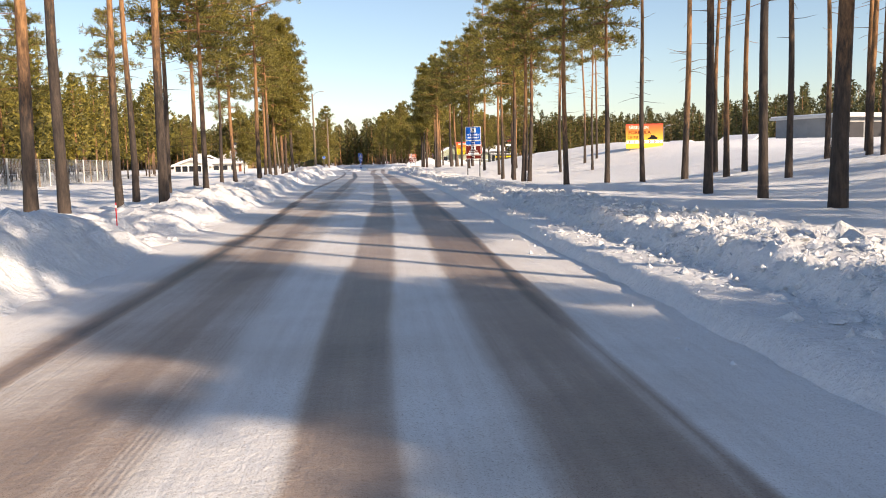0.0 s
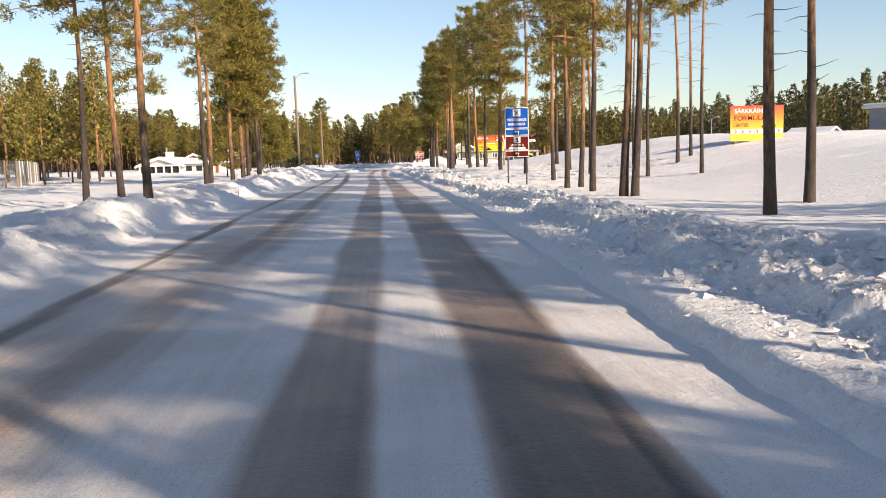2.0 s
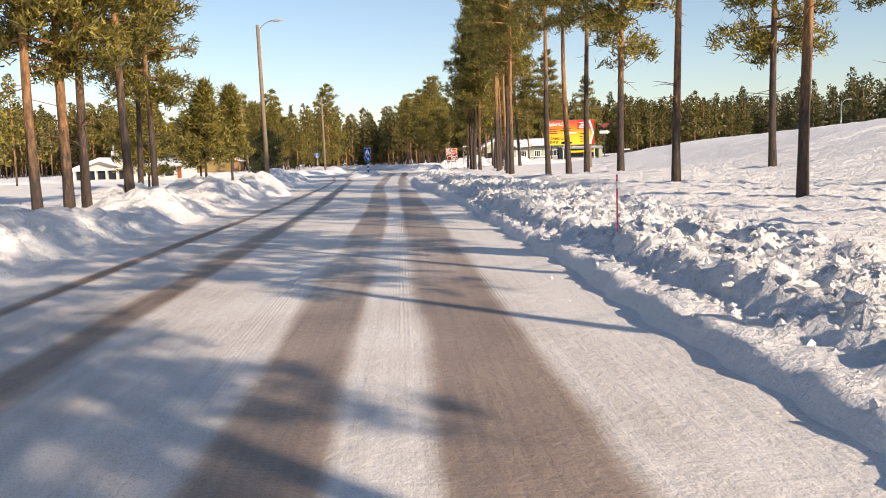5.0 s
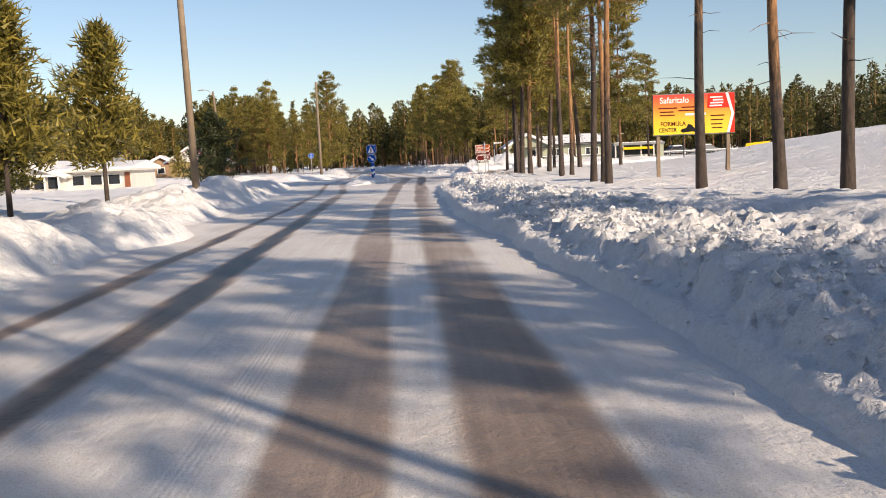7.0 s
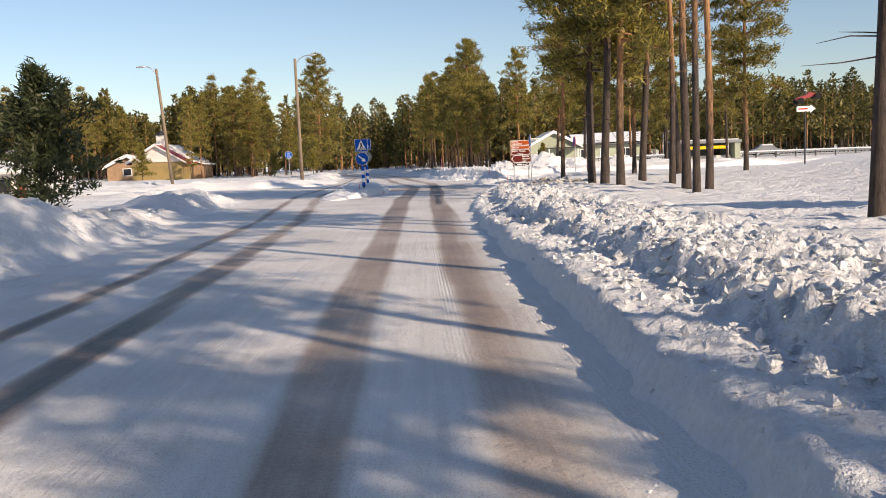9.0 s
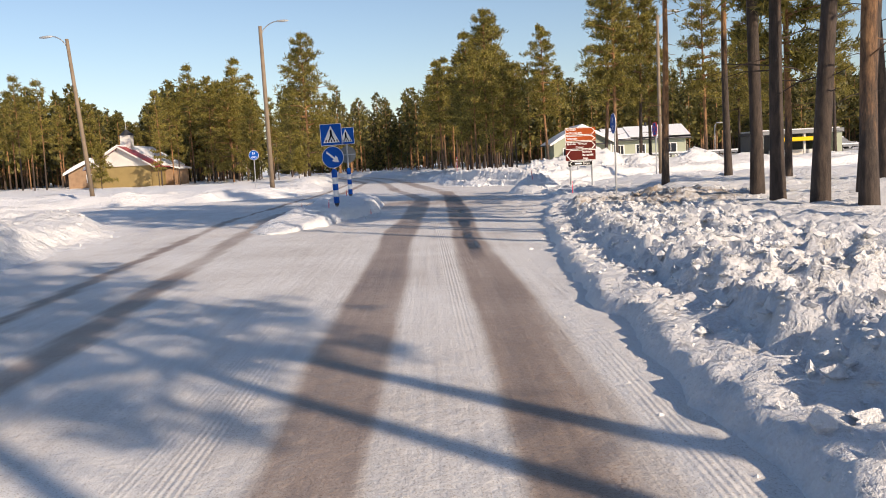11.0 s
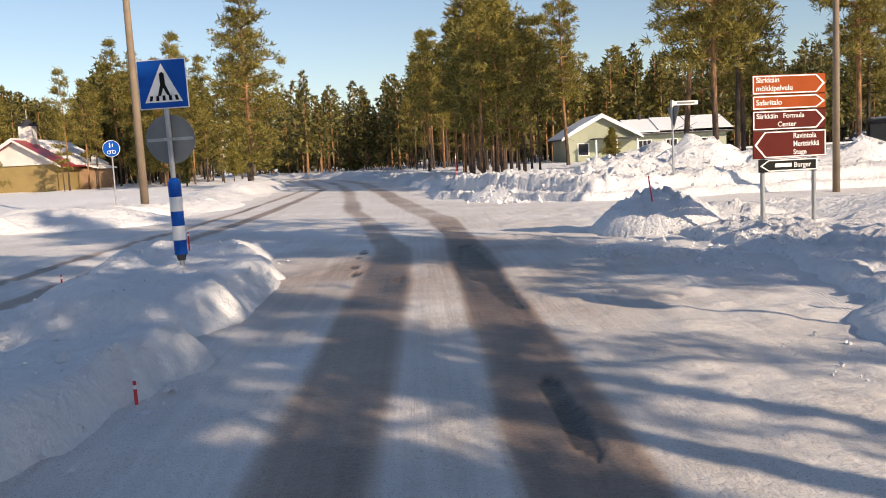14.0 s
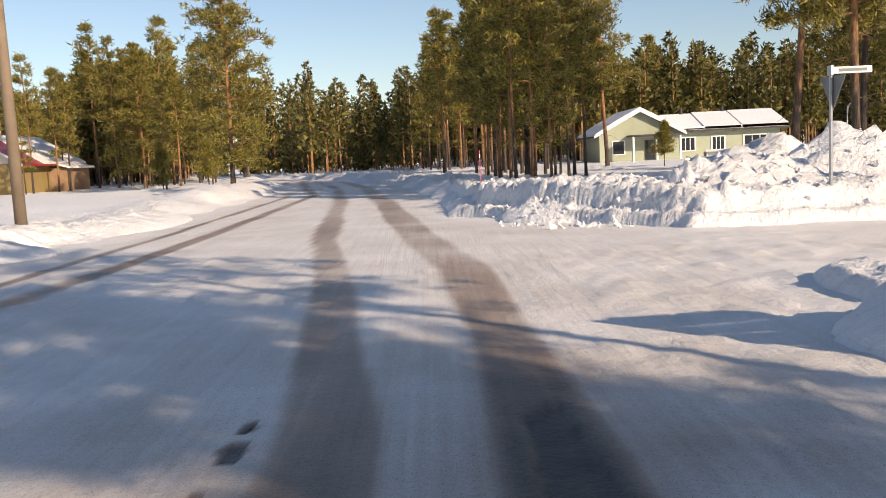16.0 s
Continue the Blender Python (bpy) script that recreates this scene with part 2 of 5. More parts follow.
def words(text, size, x, z, y, parent, mat, align="CENTER", squeeze=1.0):
    """Lettering that faces -y, as a thin mesh-like text part."""
    cu = bpy.data.curves.new("lettering", "FONT")
    cu.body, cu.size, cu.align_x, cu.align_y, cu.extrude = text, size, align, "CENTER", 0.002
    cu.offset = size * 0.010
    cu.materials.append(mat)
    ob = new("lettering", cu)
    ob.parent = parent
    ob.matrix_basis = pose(x, y, z, 90, 0, 0) @ Matrix.Diagonal((squeeze, 1, 1, 1))
    return ob


# ---- smooth random fields over the ground ----
def lattice(ix, iy, seed):
    h = (ix.astype(np.int64) * 374761393 + iy.astype(np.int64) * 668265263 + seed * 974711) & 0x7FFFFFFF
    h = ((h ^ (h >> 13)) * 1274126177) & 0x7FFFFFFF
    return ((h ^ (h >> 16)) & 0xFFFF) / 65535.0


def field(x, y, size, seed=0):
    u, v = x / size, y / size
    iu, iv = np.floor(u), np.floor(v)
    fu, fv = u - iu, v - iv
    fu, fv = fu * fu * (3 - 2 * fu), fv * fv * (3 - 2 * fv)
    a, b = lattice(iu, iv, seed), lattice(iu + 1, iv, seed)
    c, d = lattice(iu, iv + 1, seed), lattice(iu + 1, iv + 1, seed)
    return (a + (b - a) * fu) * (1 - fv) + (c + (d - c) * fu) * fv - 0.5


def fbm(x, y, size, seed=0, octaves=4, gain=0.5):
    s, amp = 0, 1.0
    for k in range(octaves):
        s = s + amp * field(x + 17.3 * k, y - 9.1 * k, size / 2 ** k, seed + k)
        amp *= gain
    return s


def clods(x, y, size, seed):
    """Heaped rounded lumps: for each place, the height of the lump it lies on, 0 to 1."""
    u, v = x / size, y / size
    iu, iv = np.floor(u), np.floor(v)
    best = np.zeros_like(u)
    for di in (-1, 0, 1):
        for dj in (-1, 0, 1):
            cx, cy = iu + di, iv + dj
            px, py = cx + 0.15 + 0.7 * lattice(cx, cy, seed), cy + 0.15 + 0.7 * lattice(cx, cy, seed + 1)
            r, hh = 0.40 + 0.45 * lattice(cx, cy, seed + 2), 0.25 + 0.75 * lattice(cx, cy, seed + 3) ** 2
            q = ((u - px) ** 2 + (v - py) ** 2) / (r * r)
            best = np.maximum(best, hh * np.clip(1 - q, 0, 1) ** 0.5)
    return best


def broken(x, y, size, seed):
    """Snow broken into tilted blocks: the height of the block's face at each place."""
    u, v = x / size, y / size
    iu, iv = np.floor(u), np.floor(v)
    best, out = np.full_like(u, 9.0), np.zeros_like(u)
    for di in (-1, 0, 1):
        for dj in (-1, 0, 1):
            cx, cy = iu + di, iv + dj
            dx, dy = u - cx - lattice(cx, cy, seed), v - cy - lattice(cx, cy, seed + 1)
            q = dx * dx + dy * dy
            near = q < best
            h = lattice(cx, cy, seed + 2) + 1.1 * (lattice(cx, cy, seed + 3) - 0.5) * dx + 1.1 * (lattice(cx, cy, seed + 4) - 0.5) * dy
            out, best = np.where(near, h, out), np.where(near, q, best)
    return out


def step(a, b, v):
    t = np.clip((v - a) / (b - a), 0, 1)
    return t * t * (3 - 2 * t)


def along(y, knots):
    ys, vs = zip(*knots)
    return np.interp(y, ys, vs)


def bump_at(x, y, cx, cy, rx, ry, h, turn=0.0):
    c, s = math.cos(radians(turn)), math.sin(radians(turn))
    u, v = ((x - cx) * c + (y - cy) * s) / rx, (-(x - cx) * s + (y - cy) * c) / ry
    return h * np.clip(1 - 0.85 * (u * u + v * v), 0, None)


# edges of the ploughed road, along y
RIGHT = [(-60, 2.6), (10, 2.55), (25, 2.6), (45, 2.8), (58, 2.9), (75, 2.8), (100, 2.35), (108, 1.9), (116, 1.25), (136, 1.2), (143, 1.45), (148, 1.9), (152, 2.3), (157, 3.1), (161, 4.0), (165, 4.6), (170, 4.4), (173.5, 4.2), (181.5, 5.0), (184, 3.2), (188, 0.7), (200, 0.2), (215, -1.2), (230, -4.0), (250, -9), (280, -20), (320, -36), (2000, -200)]
LEFT = [(-60, -4.2), (20, -4.3), (30, -4.2), (48, -4.6), (63, -5.0), (77, -5.3), (100, -5.3), (110, -5.7), (120, -6.2), (131, -6.6), (142, -7.5), (155, -8.6), (160, -10.5), (163, -12.5), (179, -12.0), (182, -9), (185, -7.8), (200, -8.4), (215, -8.8), (230, -10.5), (250, -15.5), (280, -27), (320, -43), (2000, -210)]


def off_road_gap(x, y):
    """Distance outside the ploughed edge, below 0 on the road and in both side-road mouths."""
    r = np.minimum(x - along(y, RIGHT), np.maximum(174.2 - y, y - 181.0))
    l = np.minimum(along(y, LEFT) - x, np.maximum(164.6 - y, y - 178.3))
    return np.maximum(r, l)


def terrain(x, y):
    """Lie of the snow-covered land away from the ploughed banks."""
    hill = 2.0 * step(10.5, 27, x) * (1 - 0.62 * step(136, 170, y)) * (1 - 0.9 * step(146, 168, y) * (1 - step(23, 29, x))) * (1 - step(176, 188, y)) * (1 + 0.15 * np.sin(y * 0.06 + 1))
    low = along(y, [(-60, 0.4), (44, 0.42), (50, 0.22), (56, 0.05), (75, 0.05), (82, 0.36), (88, 0.58), (95, 0.62), (106, 0.70), (111, 0.58), (118, 0.38), (140, 0.36), (170, 0.5), (200, 0.5), (2000, 0.5)])
    right = low + hill + 0.16 * fbm(x, y, 11, 3, 2)
    left = 0.28 + 0.30 * fbm(x, y, 7, 5, 3) + 0.25 * step(-30, -60, x)
    return np.maximum(np.where(x > -1.5, right, left), 0.05)


def snow_height(x, y):
    xr, xl = along(y, RIGHT), along(y, LEFT)
    wob = 0.15 * fbm(x * 0.4, y, 1.6, 11, 4, 0.6) + 0.10 * fbm(x, y, 0.5, 13, 2)
    d = off_road_gap(x, y) + wob * np.where(x > -1.0, 0.4 + 0.6 * step(66, 84, y), 1.0)
    right = x > (xr + xl) / 2
    land = terrain(x, y)
    lump = np.abs(fbm(x, y, 0.62, 21, 4, 0.62)) * 2
    rough = fbm(x, y, 1.7, 31, 4, 0.55)
    nub = fbm(x, y, 0.34, 25, 2, 0.6)
    calm = along(y, [(0, 1), (153, 1), (159, 0.55), (176, 0.55), (182, 1)])
    clod = 0.30 * broken(x, y, 0.21, 101) + 0.60 * broken(x, y, 0.13, 111) + 0.15 * clods(x, y, 0.42, 121)
    # right bank: a cut ledge, then the steep face of the big ploughed ridge
    ledge = along(y, [(-60, 0.24), (60, 0.20), (95, 0.15), (112, 0.28), (124, 0.32), (132, 0.24), (138, 0.16), (146, 0.12), (158, 0.12), (181, 0.25), (200, 0.3), (400, 0.3)])
    shelf = along(y, [(-60, 0.95), (50, 0.95), (70, 0.75), (92, 0.30), (104, 0.30), (111, 0.75), (122, 0.95), (140, 0.70), (160, 0.6), (400, 0.6)])
    crest = along(y, [(-60, 0.52), (15, 0.52), (40, 0.46), (62, 0.40), (80, 0.40), (95, 0.42), (106, 0.50), (120, 0.56), (134, 0.48), (138, 0.42), (146, 0.38), (152, 0.32), (158, 0.20), (174, 0.20), (181, 0.6), (186, 0.9), (195, 0.6), (400, 0.5)])
    zr = ledge * step(0.0, 0.16, d) + np.maximum(crest - ledge, 0) * step(shelf, shelf + 0.34, d)
    zr = zr - 0.10 * step(3.2, 3.4, d) * (1 - step(3.75, 3.95, d)) * step(72, 80, y) * (1 - step(128, 136, y))
    back = step(2.3, 4.6, d)
    zr = zr * (1 - back) + land * back
    zr = zr + calm * (0.09 * rough + 0.05 * (lump - 0.35) + 0.05 * nub + 0.15 * (clod - 0.50)) * step(shelf * 0.7, shelf + 0.3, d) * (1 - step(2.6, 4.2, d)) + (0.3 + 0.7 * step(66, 84, y)) * (0.06 * lump + 0.06 * nub + 0.09 * (clod - 0.5)) * step(0.02, 0.2, d)
    # left bank: softer heaps
    heap = along(y, [(-60, 0.75), (20, 0.80), (32, 0.55), (60, 0.60), (78, 0.55), (104, 0.85), (116, 0.80), (140, 0.75), (156, 0.45), (165, 0.3), (180, 0.35), (200, 0.45), (400, 0.5)])
    zl = heap * (1 + 1.1 * fbm(x, y, 4.5, 41, 2)) * step(0.0, 1.7, d)
    back = step(2.0, 4.6, d)
    zl = zl * (1 - back) + land * back
    zl = zl + (0.32 * rough + 0.14 * (lump - 0.35) + 0.04 * nub + 0.07 * (clod - 0.55)) * step(0.1, 0.9, d) * (1 - 0.75 * step(3.0, 6.0, d))
    z = np.where(right, zr, zl)
    z = np.where(d < 0, -0.10 * step(0.0, -0.12, d) - 0.02, z)
    # heaps pushed up at the crossing, and the splitter island
    piles = np.zeros_like(z)
    for p in PILES:
        piles = np.maximum(piles, bump_at(x, y, *p))
    rag = 1 + 0.28 * rough + 0.16 * (lump - 0.35) + 0.30 * (clod - 0.55)
    z = np.where(piles > 0.02, np.maximum(z, piles * rag), z)
    e = 0.25 * fbm(x, y, 1.3, 43, 3)
    front = 0.30 * step(0, 0.30, along(y, [(150, -4.6), (152.5, -3.9), (155, -3.2), (158.4, -2.45), (161, -1.85)]) - x + e) * step(0, 1.1, x + 5.3 + e) * step(151.5, 158, y) * (1 - step(160.7, 161.2, y + e))
    rear = 0.36 * step(0, 0.55, along(y, [(161, -2.6), (163, -1.95), (166, -2.1), (171, -3.2)]) - x + e) * step(0, 0.8, x + 5.2 + e) * step(161.4, 162.6, y + e) * (1 - step(167.5, 171.5, y))
    isle = np.maximum(front, rear)
    z = np.where(isle > 0.03, np.maximum(z, isle * (1 + 0.8 * rough) + (0.05 * (lump - 0.2) + 0.04 * (clod - 0.5)) * step(0.02, 0.2, isle)), z)
    return z


PILES = [
    (5.9, 153.8, 1.4, 3.2, 0.58, 8), (5.5, 149.6, 1.6, 3.0, 0.42, 0), (7.6, 152.5, 2.4, 3.0, 0.55, 0), (4.6, 160.2, 1.2, 1.6, 0.34, 0), (9.3, 155.5, 2.2, 2.0, 0.6, 0),
    (4.6, 170.5, 1.25, 1.5, 0.80, 20), (6.0, 170.3, 1.3, 1.1, 0.52, 0), (5.9, 166.6, 1.6, 2.0, 0.16, 0), (7.6, 165.6, 2.2, 2.4, 0.18, 0),
    (7.4, 184.2, 2.8, 1.9, 1.35, 10), (10.2, 184.9, 2.4, 1.9, 1.65, 0), (12.8, 184.5, 2.4, 1.9, 1.35, 0), (15.8, 184.8, 2.8, 1.8, 1.45, 0), (19.5, 184.6, 3.2, 1.7, 1.2, 0), (24, 185, 3.4, 1.8, 1.1, 0),
    (9.4, 187.8, 2.6, 2.0, 1.75, 0), (4.6, 186.2, 2.8, 2.2, 0.85, 20), (2.6, 190.0, 1.9, 3.4, 0.75, 10), (1.8, 196, 1.2, 4, 0.6, 5), (12.5, 178.9, 0.9, 0.9, 0.0, 0),
    (-11.5, 182.0, 3.6, 2.2, 0.62, 0), (-16, 182.5, 5, 2.5, 0.6, 0), (-24, 184, 8, 3.0, 0.7, 0), (-9.4, 190, 1.8, 5, 0.5, 0),
    (-8.0, 19.5, 2.6, 2.6, 1.05, 0), (-6.3, 23.5, 1.5, 2.2, 0.95, 0), (-8.6, 107.0, 2.2, 3.2, 1.05, 0), (-7.0, 112.0, 1.7, 2.8, 0.95, 0), (-9.5, 99.5, 2.4, 3.0, 0.95, 0),
]


def spans(*pieces):
    out = [pieces[0][0]]
    for a, b, s in pieces:
        n = max(1, round((b - a) / s))
        out += [a + (b - a) * (i + 1) / n for i in range(n)]
    return np.array(out)


def sheet(name, xs, ys, height, mat, attrs):
    X, Y = np.meshgrid(xs, ys)
    Z = height(X, Y)
    verts = np.stack([X, Y, Z], -1).reshape(-1, 3)
    nx, ny = len(xs), len(ys)
    i = np.arange(nx * ny).reshape(ny, nx)
    faces = np.stack([i[:-1, :-1], i[:-1, 1:], i[1:, 1:], i[1:, :-1]], -1).reshape(-1, 4)
    return mesh_ob(name, verts, faces, mat, smooth=True, attrs={k: f(X, Y, Z) for k, f in attrs.items()})


def dirt_on(x, y, z):
    d = off_road_gap(x, y)
    bank = step(-0.2, 0.3, d) * (1 - step(2.2, 4.0, d))
    brown = np.maximum(bump_at(x, y, 5.6, 153.6, 2.2, 4.0, 1.6), bump_at(x, y, 3.4, 60.0, 1.2, 5, 0.25))
    return np.clip(0.38 * bank * (1 + 1.2 * fbm(x, y, 5, 51, 3)) + brown, 0, 1)


ground = sheet("ground", spans((-2500, -300, 550), (-300, -90, 35), (-90, -40, 5), (-40, -18, 1.1), (-18, -9.5, 0.55), (-9.5, -5.2, 0.15), (-5.2, -1.6, 0.11), (-1.6, 0.9, 0.5), (0.9, 6.2, 0.085), (6.2, 13, 0.3), (13, 20, 0.6), (20, 50, 1.6), (50, 100, 5), (100, 300, 33), (300, 2500, 550)),
               spans((-2500, -300, 550), (-300, -40, 20), (-40, 12, 1.0), (12, 193, 0.125), (193, 260, 0.6), (260, 400, 5), (400, 2600, 440)), snow_height, SNOW, {"dirt": dirt_on})
tagged(ground, "deep white snow over flat sandy ground, ploughed into rough banks", "snow ground", kind="structure")

# wheel tracks: how far the packed snow is worn down; centre x, half width, strength, along y
TRACKS = [
    ([(0, -3.25), (30, -3.2), (60, -4.1), (100, -4.15), (122, -4.5), (140, -5.2), (160, -6.9), (185, -6.6), (210, -7.4), (250, -14)], 0.10, [(0, 0.62), (60, 0.68), (120, 0.8), (150, 0.4), (190, 0.6), (260, 0.6)]),
    ([(0, -2.3), (40, -2.3), (60, -2.45), (100, -2.65), (122, -3.3), (140, -3.9), (160, -5.6), (185, -5.4), (210, -6.0), (250, -12.5)], 0.19, [(0, 0.2), (50, 0.2), (66, 0.4), (85, 0.75), (110, 0.8), (120, 0.65), (150, 0.35), (190, 0.6), (260, 0.6)]),
    ([(0, -0.55), (17, -0.55), (46, -0.15), (62, -0.22), (98, -0.40), (121, -1.0), (150, -1.06), (160, -0.80), (169, -0.61), (177, -1.47), (183, -2.3), (200, -3.6), (220, -5.8), (250, -11)], [(0, 0.26), (30, 0.33), (62, 0.36), (98, 0.32), (121, 0.26), (150, 0.33), (180, 0.26), (300, 0.3)], [(0, 0.50), (60, 0.48), (85, 0.42), (125, 0.40), (150, 0.42), (180, 0.34), (260, 0.40)]),
    ([(0, 0.95), (17, 0.95), (46, 1.35), (62, 1.28), (98, 0.85), (121, 0.58), (150, 0.42), (158, 0.60), (169, 0.65), (172, 0.63), (177, 0.45), (183, -0.3), (200, -1.9), (220, -4.0), (250, -9)], [(0, 0.46), (46, 0.42), (62, 0.52), (98, 0.38), (121, 0.42), (150, 0.30), (172, 0.29), (180, 0.38), (300, 0.4)], [(0, 0.54), (60, 0.50), (85, 0.46), (125, 0.44), (145, 0.44), (166, 0.48), (180, 0.36), (260, 0.42)]),
    ([(0, -2.6), (200, -2.6)], 0.9, [(0, 0.36), (40, 0.30), (70, 0.12), (100, 0.0), (200, 0.0)]),
    ([(0, 1.46), (18, 1.44), (60, 1.95), (100, 1.7), (200, 1.2)], 0.07, [(0, 0.40), (24, 0.40), (40, 0.15), (80, 0.0), (200, 0.0)]),
    ([(0, 0.62), (140, 0.45), (150, 0.45), (158, 0.66), (166, 0.75), (172, 0.6), (190, -0.9)], 0.12, [(0, 0.0), (145, 0.0), (151, 0.8), (166, 0.9), (174, 0.2), (190, 0)]),
]


# small patches of bare wet asphalt at the crossing: centre x, y, half width, half length
BARE = [(-1.17, 169.50, 0.05, 0.09), (-1.16, 169.0, 0.075, 0.17), (-1.22, 168.3, 0.05, 0.14), (-1.19, 167.0, 0.06, 0.22), (0.66, 158.8, 0.10, 0.9), (0.66, 165.4, 0.17, 1.25), (0.60, 168.2, 0.10, 0.7), (-1.13, 166.2, 0.07, 0.3)]


def wear_on(x, y, z):
    w = 0.08 + bump_at(x, y, 0.0, 166.5, 2.8, 10.0, 0.30) * np.clip(0.9 + 1.9 * fbm(x, y * 0.6, 2.0, 77, 3), 0, 2.2)
    for line, half, strength in TRACKS:
        width = along(y, half) if isinstance(half, list) else half
        c = along(y, line) + 0.05 * field(y, y * 0 + line[1][1] * 77, 6, 61)
        edge = step(width * 1.25 + 0.03, width * 0.80, np.abs(x - c) + 0.10 * fbm(x, y * 0.3, 1.2, 73, 3))
        w = w + edge * along(y, strength) * (np.clip(1 + 0.75 * fbm(x * 2, y * 0.4, 3.0, 71, 3), 0, 1.4) if half != 0.12 else np.clip(0.45 + 3.6 * fbm(x * 1.5, y * 0.45, 3.0, 71, 3), 0, 1.3))
    for cx, cy, rx, ry in BARE:
        w = np.maximum(w, 1.3 * step(1.25, 0.75, np.hypot((x - cx) / rx, (y - cy) / ry) + 0.5 * fbm(x, y, 0.3, 75, 2)))
    shoulder = step(-0.9, -0.1, np.maximum(x - along(y, RIGHT), along(y, LEFT) - x))
    return np.clip(w * (1 - 0.9 * shoulder) - 0.08 * shoulder, 0, 1)


# pressed tyre marks: centre x along y, half width
TREADS = [
    ([(0, 0.40), (17, 0.38), (46, 0.78), (62, 0.55), (98, 0.40), (121, 0.08), (150, -0.12), (168, -0.30), (190, -1.2)], 0.09),
    ([(0, -1.18), (17, -1.10), (46, -0.95), (62, -0.85), (98, -1.1), (121, -1.65), (142, -1.75), (150, -1.62), (158, -1.5), (190, -2.6)], 0.12),
    ([(0, -1.75), (17, -1.70), (46, -1.62), (98, -1.9), (121, -2.1), (150, -2.3), (190, -3.4)], 0.10),
    ([(0, -2.9), (60, -3.3), (150, -4.6)], 0.13),
    ([(0, 2.0), (95, 1.45), (121, 1.02), (150, 1.0), (162, 1.5), (176, 2.9), (190, 4.5)], 0.10),
    ([(0, 3.0), (150, 1.6), (158, 2.3), (166, 3.4), (174, 6.2), (190, 12)], 0.11),
    ([(0, 3.2), (150, 2.6), (158, 3.3), (166, 4.4), (174, 7.0), (190, 13)], 0.11),
    ([(0, -3.0), (152, -1.9), (160, -1.6), (168, -2.0), (178, -3.4), (190, -4.6)], 0.10),
    ([(150, -0.42), (160, -0.42), (166, -0.44), (170, -0.35), (180, -0.6), (190, -1.2)], 0.17),
]


def tread_on(x, y, z):
    t = np.zeros_like(x)
    for c, half in TREADS:
        on = step(c[0][0] - 0.1, c[0][0] + 4, y)
        t = np.maximum(t, on * np.clip(3.0 - np.abs(x - along(y, c)) / half * 2.6, 0, 1) * np.clip(0.05 + 2.2 * field(y, y * 0 + half * 900 + c[0][1] * 31, 9, 81), 0, 1))
    return t


def rib_on(x, y, z):
    """Place across the nearest tyre mark, in ribs."""
    best, out = np.full_like(x, 9.0), np.zeros_like(x)
    for c, half in TREADS:
        d = x - along(y, c)
        near = np.abs(d) < best
        out, best = np.where(near, d / 0.042, out), np.where(near, np.abs(d), best)
    return out


def road_height(x, y):
    churn = step(146, 156, y) * (1 - step(174, 184, y)) * (0.35 + 0.65 * step(0.6, 3.0, np.abs(x + 0.2)))
    z = 0.010 * fbm(x, y * 0.25, 0.9, 91, 4) + 0.02 * step(-0.5, 0.1, np.maximum(x - along(y, RIGHT), along(y, LEFT) - x)) * (1 + 2 * fbm(x, y, 0.5, 92, 3))
    z = z + churn * np.clip(0.045 * fbm(x, y, 0.8, 94, 4, 0.65) + 0.05 * (clods(x, y, 0.33, 95) - 0.45), -0.015, 0.06)
    # snow trodden by a loader's lugged tyres beside the crossing
    trod = step(0, 0.35, x - along(y, [(150, 3.4), (159, 2.5), (164, 2.2), (167, 2.5), (169, 3.2), (172, 4.4), (2000, 4.4)]) + 0.3 * fbm(x, y, 1.1, 98, 3)) * step(163.0, 165.0, y) * (1 - step(171.0, 172.5, y)) * (1 - step(9.0, 11.0, x))
    z = z + trod * (0.02 + 0.055 * (clods(x, y, 0.17, 96) - 0.35) + 0.05 * (broken(x, y, 0.22, 98) - 0.5) + 0.02 * fbm(x, y, 0.7, 97, 3))
    return z - 0.03 * (wear_on(x, y, 0) > 0.93) * (y > 146) * (y < 170)


road = sheet("road", spans((-64, -20, 2.0), (-20, -7.5, 0.35), (-7.5, -2.0, 0.13), (-2.0, 1.8, 0.04), (1.8, 7.0, 0.085), (7.0, 10, 0.25), (10, 46, 1.5)), spans((-40, 10, 2), (10, 140, 0.34), (140, 158, 0.17), (158, 173, 0.11), (173, 180, 0.17), (180, 196, 0.34), (196, 330, 1.5)), road_height, ROAD, {"wear": wear_on, "tread": tread_on, "rib": rib_on})
tagged(road, "snow-packed road with dark worn wheel tracks, ploughed clear", "road", kind="structure")


def ground_z(x, y):
    return float(snow_height(np.array([float(x)]), np.array([float(y)]))[0])


# ---- pines ----
def wood_tubes(lines, sides):
    """Tapered tubes round polylines of (point, radius)."""
    verts, faces = [], []
    for line in lines:
        start = len(verts)
        for k, (p, r) in enumerate(line):
            a, b = line[max(k - 1, 0)][0], line[min(k + 1, len(line) - 1)][0]
            d = (b - a).normalized()
            u = d.cross(Vector((0.31, 0.87, 0.38))).normalized()
            v = d.cross(u)
            for s in range(sides):
                t = 2 * math.pi * s / sides
                verts.append(p + (u * math.cos(t) + v * math.sin(t)) * r)
        for k in range(len(line) - 1):
            for s in range(sides):
                i, j = start + k * sides + s, start + k * sides + (s + 1) % sides
                faces.append((i, j, j + sides, i + sides))
    return verts, faces


